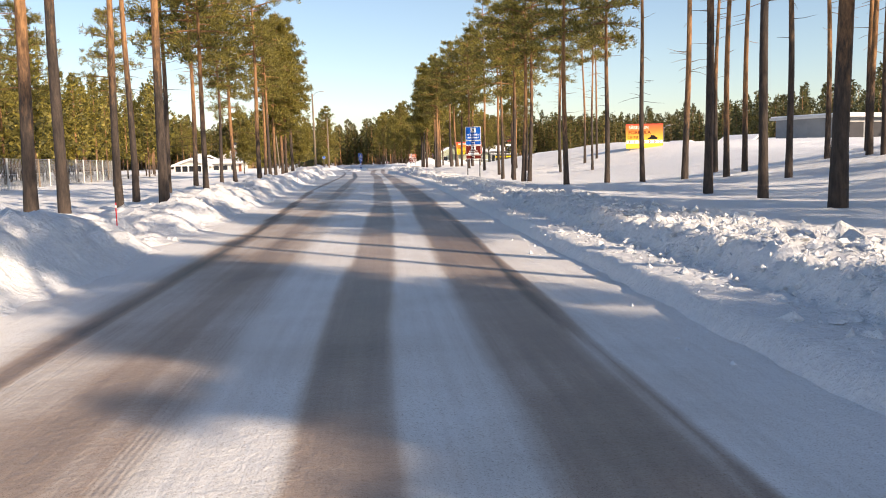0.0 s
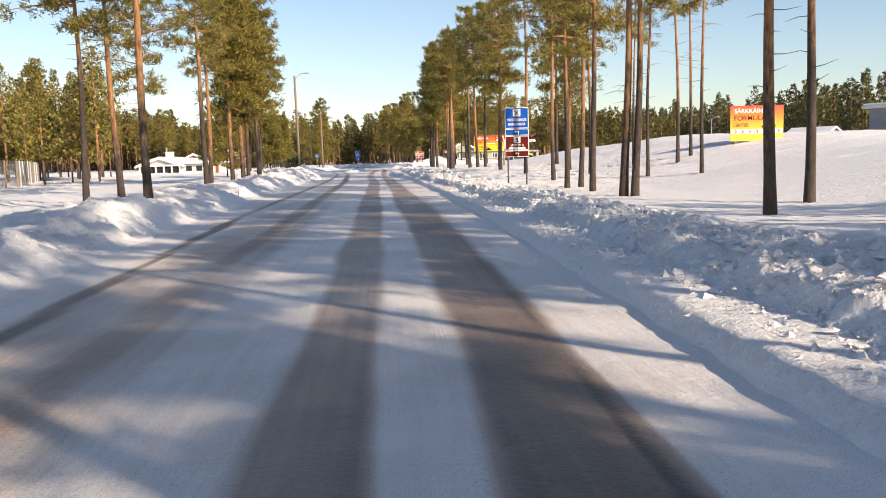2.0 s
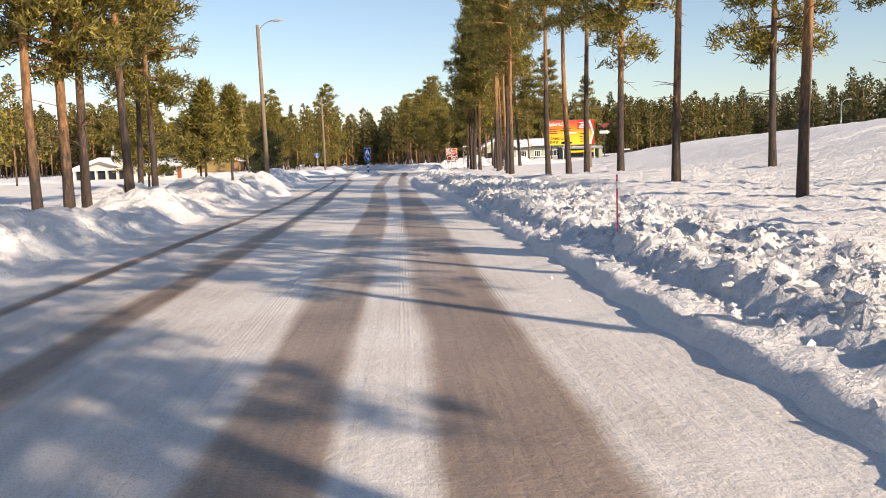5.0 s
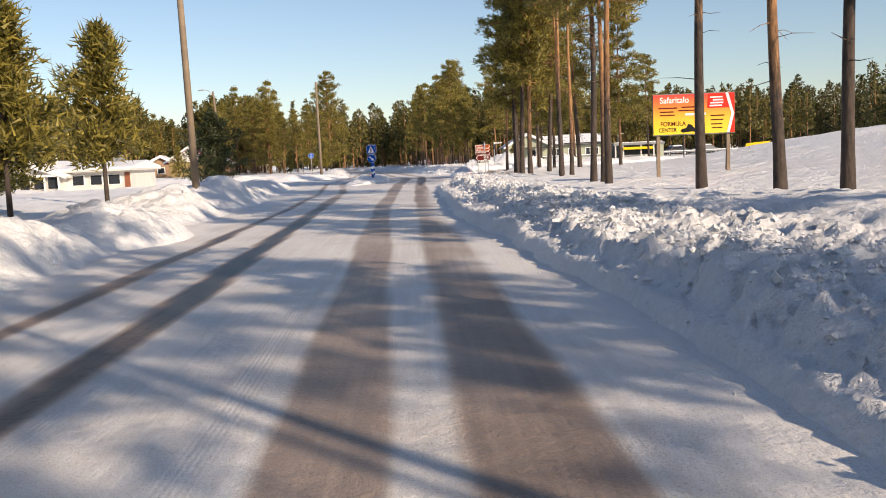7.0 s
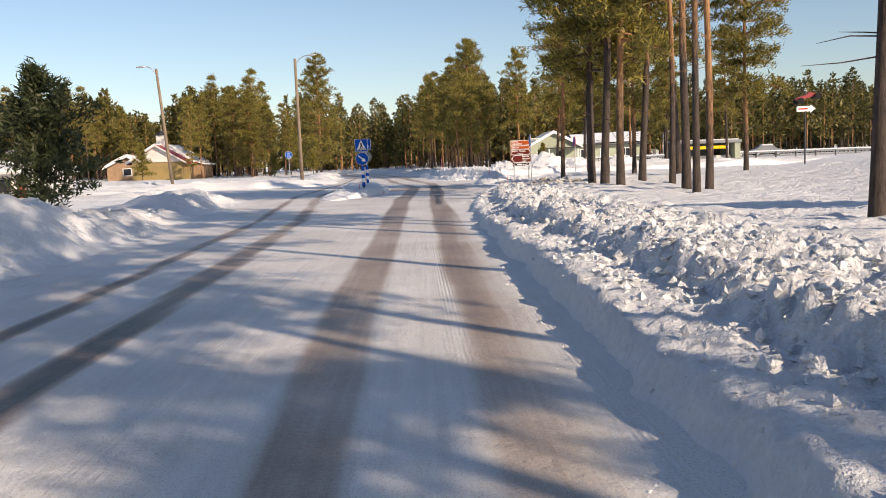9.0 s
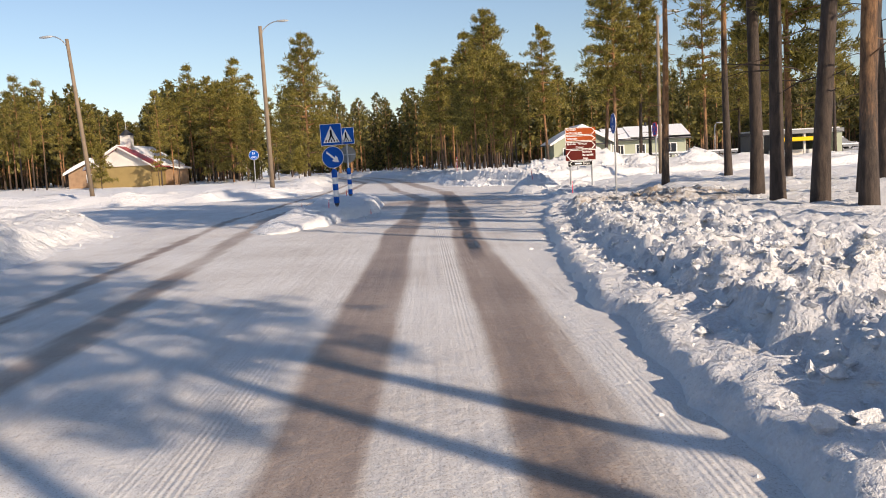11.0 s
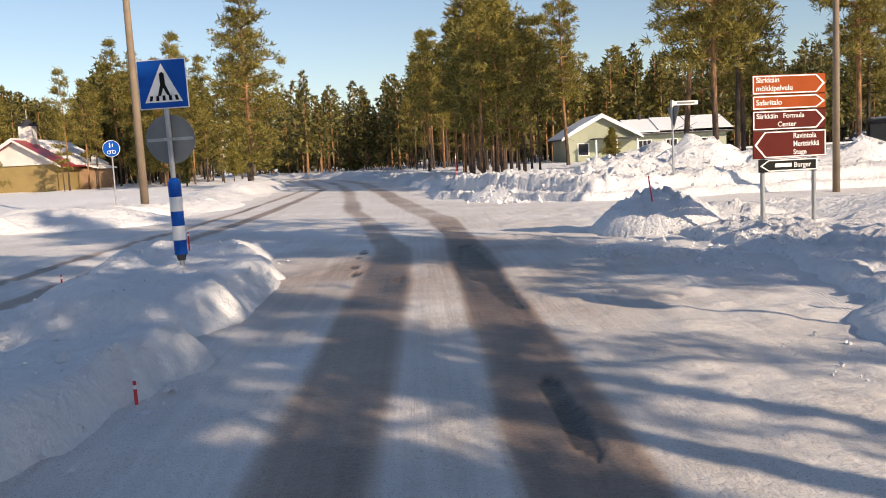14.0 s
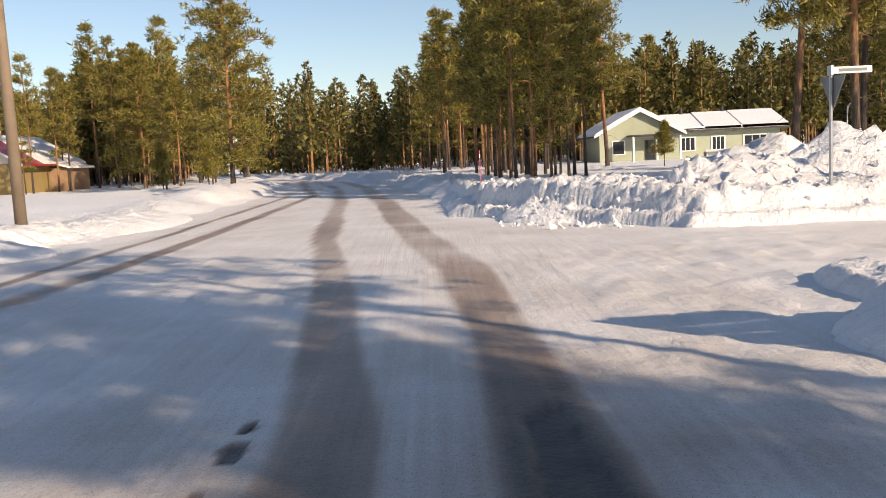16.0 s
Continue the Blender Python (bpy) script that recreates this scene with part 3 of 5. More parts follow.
def pine_parts(seed, H, base, R, limbs, clumps, blades, length, width, dbh, young=False, stubs=6, sides=9):
    """Trunk and limb lines, and needle blades, of one pine."""
    rng = np.random.default_rng(seed)
    lean = rng.normal(0, 0.010, 2)
    sway = rng.uniform(0, 6.28, 2)

    def axis(h):
        return Vector((lean[0] * h + 0.05 * math.sin(h * 0.5 + sway[0]), lean[1] * h + 0.05 * math.sin(h * 0.42 + sway[1]), h))

    n = 14
    trunk = [(axis(H * k / n) - Vector((0, 0, 0.4 if k == 0 else 0)), (dbh / 2) * (1.25 if k == 0 else 1 - 0.86 * (k / n) ** 1.15)) for k in range(n + 1)]
    lines, cents, outs = [], [], []
    for k in range(limbs):
        f = min(0.985, (4 * (k // 4) + 2 + 0.9 * rng.uniform(-1, 1)) / limbs) ** (0.85 if young else 1.0)
        h = base + (H - base) * f * 0.98
        if young:
            reach = R * (1 - f) ** 0.8 + 0.12
        else:
            reach = R * (0.35 + 0.65 * math.sin(math.pi * min(1, 0.18 + f * 0.80))) * (1 - 0.55 * f ** 3)
        reach *= rng.uniform(0.5, 1.25)
        az = k * 2.4 + rng.uniform(-0.5, 0.5)
        rise = (0.25 + 0.5 * f) if young else (-0.05 + 0.75 * f)
        rise += rng.uniform(-0.12, 0.15)
        o = Vector((math.cos(az), math.sin(az), 0))
        p0 = axis(h)
        pts = [p0 + o * (reach * t) + Vector((0, 0, reach * (rise * t - 0.18 * t * t))) for t in (0, 0.33, 0.66, 1.0)]
        r0 = max(0.012, min(0.035 * reach, dbh * 0.22))
        lines.append([(p, r0 * (1 - 0.8 * i / 3)) for i, p in enumerate(pts)])
        m = max(2, round(clumps / limbs * (0.4 + 0.9 * reach / R)))
        for t in rng.uniform(0.25 if not young else 0.12, 1.03, m):
            side = Vector((-o.y, o.x, 0)) * rng.normal(0, 0.22 * reach * (0.35 + 0.65 * t))
            c = p0 + o * (reach * t) + Vector((0, 0, reach * (rise * t - 0.18 * t * t))) + side + Vector((0, 0, rng.normal(0.05, 0.07 + 0.045 * reach)))
            cents.append(c)
            outs.append((o + side.normalized() * 0.5 if side.length > 0 else o) * 0.6 + Vector((0, 0, 0.55)))
    for k in range(stubs):
        h = base * rng.uniform(0.35, 1.0)
        az, ln = rng.uniform(0, 6.28), rng.uniform(0.4, 1.5)
        p0 = axis(h)
        o = Vector((math.cos(az), math.sin(az), rng.uniform(-0.25, 0.3)))
        lines.append([(p0, 0.016), (p0 + o * ln * 0.5, 0.011), (p0 + o * ln + Vector((0, 0, rng.uniform(-0.15, 0.1))), 0.004)])
    cents, outs = np.array(cents), np.array(outs)
    N = len(cents)
    c = np.repeat(cents, blades, 0)
    o = np.repeat(outs, blades, 0)
    d = o + rng.normal(0, 0.75, c.shape)
    d /= np.linalg.norm(d, axis=1)[:, None] + 1e-9
    s = c + rng.normal(0, length * 0.36, c.shape)
    side = np.cross(d, rng.normal(0, 1, c.shape))
    side /= np.linalg.norm(side, axis=1)[:, None] + 1e-9
    L = length * rng.uniform(0.6, 1.25, (len(c), 1))
    w = width * rng.uniform(0.7, 1.3, (len(c), 1))
    tri = np.stack([s - side * w * 0.5, s + side * w * 0.5, s + d * L], 1).reshape(-1, 3)
    return trunk, lines, tri, sides


def pine(label, mat, category="pine tree", group="", bark=None, **shape):
    trunk, lines, tri, sides = pine_parts(**shape)
    root = thing("pine_tree", label, category, group=group)
    v, f = wood_tubes([trunk], sides)
    w, g = wood_tubes(lines, 4)
    mesh_ob("trunk", v + w, f + [tuple(i + len(v) for i in q) for q in g], bark or BARK, root, smooth=True)
    mesh_ob("crown", tri, np.arange(len(tri)).reshape(-1, 3), mat, root, "dense clumps of olive-green needles")
    return root


TALL = "tall pine, bare dark trunk turning orange under an open crown"
TALLS = [pine(TALL, NEEDLE, group="roadside pines", seed=s, H=H, base=b, R=R * 1.25, limbs=32, clumps=500, blades=18, length=0.27, width=0.055, dbh=d, stubs=9)
         for s, H, b, R, d in ((1, 15.5, 8.2, 2.1, 0.32), (2, 14.0, 7.0, 2.0, 0.28), (3, 16.5, 8.8, 2.3, 0.36), (4, 13.0, 6.2, 2.1, 0.27))]
HIGHS = [pine("tall pine with a long bare dark trunk, crown far overhead", NEEDLE, group="roadside pines", seed=s, H=H, base=b, R=R, limbs=26, clumps=300, blades=18, length=0.27, width=0.055, dbh=d, stubs=14)
         for s, H, b, R, d in ((5, 18.5, 11.0, 2.2, 0.29), (6, 17.5, 10.2, 2.0, 0.25), (7, 19.5, 11.5, 2.4, 0.35))]
FULLS = [pine("pine with a long full crown of yellow-green needles", NEEDLE, group="roadside pines", seed=s, H=H, base=b, R=R, limbs=48, clumps=800, blades=18, length=0.28, width=0.06, dbh=d, stubs=7)
         for s, H, b, R, d in ((11, 13.5, 4.6, 2.0, 0.28), (12, 12.5, 3.6, 2.0, 0.26), (13, 14.5, 5.2, 2.3, 0.30))]
YOUNGS = [pine("young bushy pine, branched to the snow", NEEDLE, seed=s, H=H, base=b, R=R, limbs=46, clumps=620, blades=12, length=0.30, width=0.07, dbh=0.15, young=True, stubs=0)
          for s, H, b, R in ((21, 6.5, 0.7, 1.8), (22, 5.5, 1.3, 1.6))]
DARKS = [pine("dense dark young conifer, branched to the ground in snow", NEEDLE_DARK, "conifer tree", seed=25, H=5.2, base=0.35, R=2.7, limbs=46, clumps=760, blades=14, length=0.27, width=0.075, dbh=0.16, young=True, stubs=0)]
SLIMS = [pine("slender forest pine, bare orange trunk under a narrow crown", NEEDLE, group="forest pines", seed=s, H=H, base=b, R=R, limbs=28, clumps=230, blades=14, length=0.36, width=0.085, dbh=d, stubs=5, sides=7, bark=BARK_SLIM)
         for s, H, b, R, d in ((31, 12.5, 5.2, 1.6, 0.20), (32, 11.0, 4.2, 1.5, 0.18), (33, 13.5, 6.0, 1.8, 0.22), (34, 11.8, 3.4, 1.7, 0.20))]
BIGS = [pine("broad bushy pine with sunlit yellow-green crown down to the snow", NEEDLE, seed=41, H=14.0, base=1.6, R=2.9, limbs=60, clumps=1050, blades=14, length=0.30, width=0.07, dbh=0.30, stubs=3)]
USED = set()


def plant(kinds, x, y, k, size=1.0, turn=None, dz=0.0):
    ob = kinds[k % len(kinds)]
    m = pose(x, y, ground_z(x, y) - 0.05 + dz, 0, 0, (x * 97 + y * 61) % 360 if turn is None else turn) @ Matrix.Scale(size, 4)
    if ob.name in USED:
        return copy_thing(ob, m)
    USED.add(ob.name)
    ob.matrix_basis = m
    return ob


# roadside trees: x, y, kind, size
for x, y, k, s in [
    # right of the road, near stretch
    (8.95, 26.6, 2, 1.0), (9.65, 31.7, 1, 1.0), (9.45, 34.8, 1, 1.05), (14.0, 39.1, 1, 0.95), (13.2, 42.8, 1, 0.95), (15.0, 45.25, 1, 0.95), (12.8, 46.1, 0, 0.95), (15.96, 50.8, 1, 0.9), (12.4, 50.8, 0, 0.9),
    (17.9, 43.8, 1, 0.9), (19.5, 43.8, 1, 0.9), (18.5, 41.8, 0, 0.9), (18.4, 40.8, 1, 0.95), (9.2, 141.9, 0, 0.92), (8.4, 140.6, 1, 0.95), (8.78, 143.1, 2, 0.88), (9.4, 146.5, 1, 0.95), (7.2, 151.6, 2, 0.85),
    (9.45, 79.3, 0, 0.85), (9.17, 86.5, 0, 0.88), (14.0, 77.4, 1, 0.8), (15.95, 74.9, 1, 0.8), (16.9, 81.0, 1, 0.85), (18.5, 83.4, 1, 0.8), (15.6, 85.4, 1, 0.7), (12.35, 82.85, 1, 0.82),
    # left of the road, near stretch
    (-8.9, 32.0, 2, 0.95), (-6.95, 28.5, 1, 0.95), (-8.38, 37.6, 0, 0.9), (-9.15, 42.1, 0, 0.9), (-6.75, 36.5, 2, 0.85),
]:
    plant(HIGHS, x, y, k, s)
for x, y, k, s in [
    (12.2, 56.7, 0, 0.92), (8.9, 51.9, 0, 0.95), (8.68, 62.9, 2, 0.85), (8.98, 62.6, 2, 0.9), (9.0, 68.6, 1, 0.95), (8.76, 72.8, 3, 0.95), (9.69, 74.0, 2, 0.85), (8.5, 93.1, 1, 0.95),
    (12.3, 88.2, 3, 0.72),
    # left of the road
    (-9.5, 48.75, 0, 0.9), (-8.25, 48.5, 1, 0.85), (-7.1, 44.6, 3, 0.9), (-9.65, 62.8, 1, 0.85), (-9.3, 65.4, 2, 0.85), (-7.16, 61.1, 0, 0.95), (-8.5, 77.2, 2, 0.9), (-11.0, 75.3, 3, 0.8), (-9.98, 85.7, 0, 0.95),
    (-16.5, 46.0, 1, 0.8), (-19.0, 58.0, 3, 0.8), (-17.5, 68.0, 0, 0.8), (-14.2, 31.0, 3, 0.95),
    # right group beyond the billboard
    (8.85, 117.7, 0, 1.1), (9.0, 112.5, 2, 1.0), (9.46, 110.0, 1, 1.1), (7.65, 125.0, 1, 1.1), (7.93, 127.4, 3, 1.1), (7.83, 128.7, 1, 1.1), 
    (7.37, 159.6, 1, 0.9), (10.2, 162.0, 0, 0.9),
]:
    plant(TALLS, x, y, k, s)
for x, y, k, s in [
    # out of view beside the start, added to shade the road
    (15.0, 22.0, 0, 1.0), (17.5, 19.0, 1, 1.0), (20.0, 25.0, 2, 1.0), (13.6, 17.0, 1, 1.0), (12.0, 6.2, 1, 1.0), (15.0, 1.4, 0, 1.0), (9.5, 7.6, 1, 1.0), (17.5, 1.0, 2, 1.0), (16.0, -2.5, 1, 1.0), (20.0, -6.0, 2, 1.0),
    # (12.2, 155.4), (10.8, 158.5), (14.8, 153.5): added to shade the crossing
    (7.1, 147.9, 2, 1.12), (7.5, 146.9, 0, 1.15), (6.9, 149.4, 1, 1.15), (9.3, 150.6, 2, 1.05), (12.2, 155.4, 2, 1.1), (10.8, 158.5, 1, 0.9), (14.8, 153.5, 1, 0.9),
    # (13.5, 98.0): added for its shade on the road beyond
    (-9.95, 93.5, 0, 1.1), (-9.44, 94.4, 2, 1.08), (-9.2, 95.2, 1, 1.15), (-8.83, 98.3, 0, 1.12), (-9.4, 103.0, 1, 1.05), (-10.6, 105.5, 2, 0.85), (10.3, 106.8, 0, 1.15), (13.5, 98.0, 1, 1.05),
    (12.13, 188.5, 0, 0.95), (12.36, 193.2, 2, 0.95), (15.0, 193.8, 0, 0.95), (12.6, 225.0, 2, 1.04), (16.4, 197.0, 1, 1.0), (18.0, 188.6, 2, 0.8), (21.2, 189.0, 0, 0.8), (24.0, 199.0, 1, 0.85), (26.0, 187.5, 2, 0.8),
]:
    plant(FULLS, x, y, k, s)
for x, y, k, s in [(-9.4, 112.5, 1, 0.98), (-9.9, 113.6, 1, 0.92), (-9.3, 118.8, 1, 1.05), (-15.8, 124.5, 0, 1.0), (-18.5, 130.0, 1, 1.1), (-12.6, 214.5, 1, 0.55), (-37.6, 231.5, 0, 0.78), (-19.5, 228.5, 0, 0.55), (14.2, 216.0, 1, 0.5)]:
    plant(YOUNGS, x, y, k, s)
plant(DARKS, -10.17, 136.9, 0, 0.76)
for x, y, s in [(-12.2, 219.0, 1.05), (-13.4, 224.5, 0.95), (-20.5, 262.0, 0.9), (-24.5, 240.0, 0.85), (5.2, 209.0, 0.97), (5.8, 226.0, 1.0), (-29.0, 250.0, 0.85)]:
    plant(BIGS, x, y, 0, s)
# unseen pines round the start, added only for the shade they cast
for x, y, k, s in [
    (10.5, 20.0, 0, 1.0), (19.0, 16.0, 1, 0.9), (22.0, 24.0, 0, 0.9), (9.0, -17.0, 1, 1.0),
]:
    plant(SLIMS, x, y, k, s * 1.2)
# how high the woods round the crossing stand, by bearing from it: degrees from the road's line, degrees above eye level
TREETOPS = [(-40, 6.0), (-25, 6.0), (-22.7, 6.2), (-21.9, 4.8), (-20.1, 4.6), (-19.2, 3.1), (-17.5, 6.3), (-16.1, 7.4), (-14.2, 8.2), (-13.1, 7.0), (-11.8, 5.6), (-11.0, 4.2), (-10.1, 5.2), (-8.2, 9.3), (-7.0, 8.6), (-5.4, 4.5), (-3.9, 5.0), (-2.2, 5.6), (-1.0, 5.2), (0.4, 5.8), (2.9, 8.2), (4.8, 9.6), (5.9, 9.0), (7.1, 8.0), (7.9, 6.5), (8.8, 5.4), (10.0, 8.8), (12, 9.0), (40, 9.0)]


def treetop(x, y):
    b = math.degrees(math.atan2(x + 0.5, y - 140.0))
    return 1.2 + math.tan(radians(np.interp(b, *zip(*TREETOPS)))) * math.hypot(x + 0.5, y - 140.0)


# the wood beside the start, whose shade lies over the snowfield
rng = np.random.default_rng(31)
for k in range(16):
    y = rng.uniform(0, 34)
    plant(HIGHS, max(23.0, 0.66 * (y - 9.8) + 8.0) + rng.uniform(0, 18), y, k, rng.uniform(0.85, 1.0))
for k, (x, y) in enumerate([(9.4, 5.6), (8.2, 8.0), (9.8, 14.9), (10.8, 11.8), (20.5, 32.5), (22.5, 31.0), (24.5, 34.5), (19.0, 29.5), (17.0, 31.5), (21.0, 26.5), (14.5, 24.5), (26.5, 37.5), (16.5, 27.0)]):
    plant(HIGHS, x, y, k, 0.95)
# slender stands at the crossing and along the bend
rng = np.random.default_rng(77)
stands = [(3.2, 7.3, 197.5, 222, 28), (-33, -18, 232, 262, 24), (-46, -24, 262, 300, 16), (1.0, 9.5, 222, 262, 22), (-2, 12, 255, 285, 12), (-64, -47, 232, 262, 10), (14, 42, 264, 280, 16)]
for x0, x1, y0, y1, n in stands:
    done = []
    while len(done) < n:
        x, y = rng.uniform(x0, x1), rng.uniform(y0, y1)
        if np.interp(y, *zip(*LEFT)) - 2.4 < x < np.interp(y, *zip(*RIGHT)) + 3.0 or any((x - a) ** 2 + (y - b) ** 2 < 1.2 for a, b in done):
            done.append((x, y)) if rng.uniform() < 0.04 else None
            continue
        done.append((x, y))
        plant(SLIMS, x, y, int(rng.integers(0, 4)), min(rng.uniform(0.82, 1.05) * (1.27 if x < -10 else 1.0), rng.uniform(0.84, 1.0) * treetop(x, y) / 12.8))


def far_woods(name, label, spots, seed, needles=NEEDLE_FAR, tufts=330, tuft=0.058):
    """Distant pines, each a trunk and a tuft-built crown, as one mass."""
    rg = np.random.default_rng(seed)
    vs, fs, sl, n0 = [], [], [], 0
    for x, y, H in spots:
        z0 = ground_z(x, y) - 0.2
        b, R = H * (rg.uniform(0.02, 0.14) if y > 300 else rg.uniform(0.16, 0.40)), H * rg.uniform(0.13, 0.22)
        r = 0.011 * H
        tv = [(x + r * (1 - 0.7 * k) * math.cos(t), y + r * (1 - 0.7 * k) * math.sin(t), z0 + k * H * 0.95) for k in (0, 1) for t in (0, 2.1, 4.2)]
        vs.append(np.array(tv))
        fs += [(n0 + a, n0 + (a + 1) % 3, n0 + 3 + (a + 1) % 3, n0 + 3 + a) for a in range(3)]
        sl += [0, 0, 0]
        n0 += 6
        m = tufts
        f = np.sort(rg.uniform(0, 1, m))
        prof = R * np.sin(np.pi * np.clip(0.16 + 0.80 * f, 0, 1)) ** 0.75 * (1.12 - 0.55 * f)
        whorl = 0.80 + 0.25 * np.sin(f * 22 + rg.uniform(0, 6))
        az = np.floor(rg.uniform(0, 9, m)) / 9 * 6.283 + rg.normal(0, 0.25, m) + f * 5
        rad = prof * whorl * rg.uniform(0.25, 1.05, m)
        c = np.stack([x + rad * np.cos(az), y + rad * np.sin(az), z0 + b + (H - b) * f], 1)
        d = np.stack([np.cos(az) * 0.6, np.sin(az) * 0.6, np.full(m, 0.45)], 1) + rg.normal(0, 0.6, (m, 3))
        d /= np.linalg.norm(d, axis=1)[:, None]
        s = np.cross(d, rg.normal(0, 1, (m, 3)))
        s /= np.linalg.norm(s, axis=1)[:, None]
        L = H * tuft * rg.uniform(0.5, 1.3, (m, 1)) * (1.1 - 0.45 * f[:, None])
        vs.append(np.stack([c - s * L * 0.33, c + s * L * 0.33, c + d * L], 1).reshape(-1, 3))
        fs += [(n0 + 3 * k, n0 + 3 * k + 1, n0 + 3 * k + 2) for k in range(m)]
        sl += [1] * m
        n0 += 3 * m
    ob = mesh_ob(name, np.concatenate(vs), fs, [BARK_SLIM, needles], slots=sl)
    return tagged(ob, label, "far forest", kind="stuff")


def scatter(x0, x1, y0, y1, n, h0, h1, seed, keep=lambda x, y: True):
    rg = np.random.default_rng(seed)
    out = []
    while len(out) < n:
        x, y = rg.uniform(x0, x1), rg.uniform(y0, y1)
        if keep(x, y):
            h = rg.uniform(h0, h1)
            out.append((x, y, min(h, rg.uniform(0.80, 1.0) * treetop(x, y)) if y > 190 and x < 14 else h))
    return out


off_road = lambda x, y: x < np.interp(y, *zip(*LEFT)) - 3 or x > np.interp(y, *zip(*RIGHT)) + 3
left_edge = lambda x, y: x < min(-26, -36 * (y - 30) / 133 - 2.5)
yard = lambda x, y: not (-66 < x < -28 and y < 262)
far_woods("far_woods", "sunlit pine forest edge beyond the fenced snowy yard", scatter(-66, -26, 48, 160, 270, 8.5, 13.5, 1, left_edge), 5, NEEDLE, 1000, 0.036)
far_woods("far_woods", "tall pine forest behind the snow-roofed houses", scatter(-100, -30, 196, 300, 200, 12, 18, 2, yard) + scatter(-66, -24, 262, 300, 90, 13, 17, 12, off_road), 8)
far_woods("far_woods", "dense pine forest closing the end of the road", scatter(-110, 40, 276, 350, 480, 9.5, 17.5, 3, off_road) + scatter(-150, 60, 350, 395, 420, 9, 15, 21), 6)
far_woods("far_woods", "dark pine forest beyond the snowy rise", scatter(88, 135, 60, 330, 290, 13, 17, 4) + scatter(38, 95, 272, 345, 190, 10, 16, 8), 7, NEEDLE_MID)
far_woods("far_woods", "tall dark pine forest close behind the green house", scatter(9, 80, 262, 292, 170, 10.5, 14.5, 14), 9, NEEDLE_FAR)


# ---- road signs ----
def post(parent, x, y, z0, z1, r=0.03, mat=STEEL, name="post"):
    return part(name, tubed((x, y, z0), (x, y, z1), r, sides=12), mat, parent)


def arrow_left(cx, cz, s):
    return [(cx - s, cz + s * 0.25), (cx - s * 0.3, cz + s * 0.75), (cx - s * 0.3, cz + s * 0.45), (cx + s * 0.75, cz + s * 0.45), (cx + s * 0.75, cz - s * 0.75), (cx + s * 0.4, cz - s * 0.75), (cx + s * 0.4, cz + s * 0.08), (cx - s * 0.3, cz + s * 0.08), (cx - s * 0.3, cz - s * 0.25)]


def info_sign():
    x0, x1, zb = -0.60, 0.60, 0.0
    t = thing("information_sign", "tall blue and brown service sign on two steel posts", "road sign", (7.14, 77.1, 0), -4)
    for sx in (-0.47, 0.47):
        post(t, sx, 0.04, -0.3, 3.95, 0.038, DARKSTEEL)
    for z0, z1, mat, nm, lab in ((3.02, 4.06, BLUE, "blue_panel", ""), (2.66, 2.99, BLUE, "blue_arrow_panel", ""), (1.92, 2.63, BROWN, "brown_panel", ""), (1.57, 1.89, BROWN, "brown_arrow_panel", "")):
        p = part(nm, boxed(x0, x1, -0.02, 0.0, z0, z1, bevel=0.008), WHITE, t, "white-edged panel")
        part("face", boxed(x0 + 0.03, x1 - 0.03, -0.028, -0.018, z0 + 0.03, z1 - 0.03), mat, p)
    part("pictogram_field", boxed(-0.19, 0.19, -0.036, -0.026, 3.62, 3.98), WHITE, t)
    for a in (1, -1):
        part("pictogram", slab([(-0.12 * a, 3.69), (-0.09 * a, 3.66), (0.13 * a, 3.91), (0.10 * a, 3.94)], -0.042 - 0.003 * a, -0.036), BLACK, t)
    words("VIIHDEKESKUS", 0.185, 0, 3.44, -0.034, t, WHITE, squeeze=0.80)
    words("MERISÄRKKÄ", 0.185, 0, 3.22, -0.034, t, WHITE, squeeze=0.80)
    part("arrow", slab(arrow_left(0, 2.82, 0.13), -0.034, -0.027), WHITE, t)
    part("pictogram_field", boxed(-0.17, 0.17, -0.036, -0.026, 2.27, 2.58), WHITE, t)
    part("pictogram", slab([(-0.11, 2.31), (-0.11, 2.36), (-0.02, 2.37), (-0.02, 2.44), (-0.10, 2.47), (0.0, 2.54), (0.10, 2.47), (0.03, 2.44), (0.03, 2.37), (0.11, 2.36), (0.11, 2.31)], -0.044, -0.036), BROWN, t)
    words("VESIPUISTO", 0.15, 0, 2.16, -0.034, t, WHITE, squeeze=0.86)
    part("lettering_bar", boxed(-0.42, 0.42, -0.034, -0.026, 1.97, 2.06), WHITE, t)
    part("arrow", slab(arrow_left(0, 1.73, 0.12), -0.034, -0.027), WHITE, t)


info_sign()


def striped_sleeve(t, z0, z1, lean=0.0):
    n = 5
    for k in range(n):
        a, b = z0 + (z1 - z0) * k / n, z0 + (z1 - z0) * (k + 1) / n
        part("sleeve_band", tubed((0, 0, a), (0, 0, b), 0.085, sides=18), BLUE if k % 2 == 0 else WHITE, t)
    part("sleeve_cap", tubed((0, 0, z1), (0, 0, z1 + 0.06), 0.085, 0.045, sides=18), BLUE, t)
    part("sleeve_foot", tubed((0, 0, z0 - 0.08), (0, 0, z0), 0.05, 0.07, sides=14), DARKSTEEL, t)


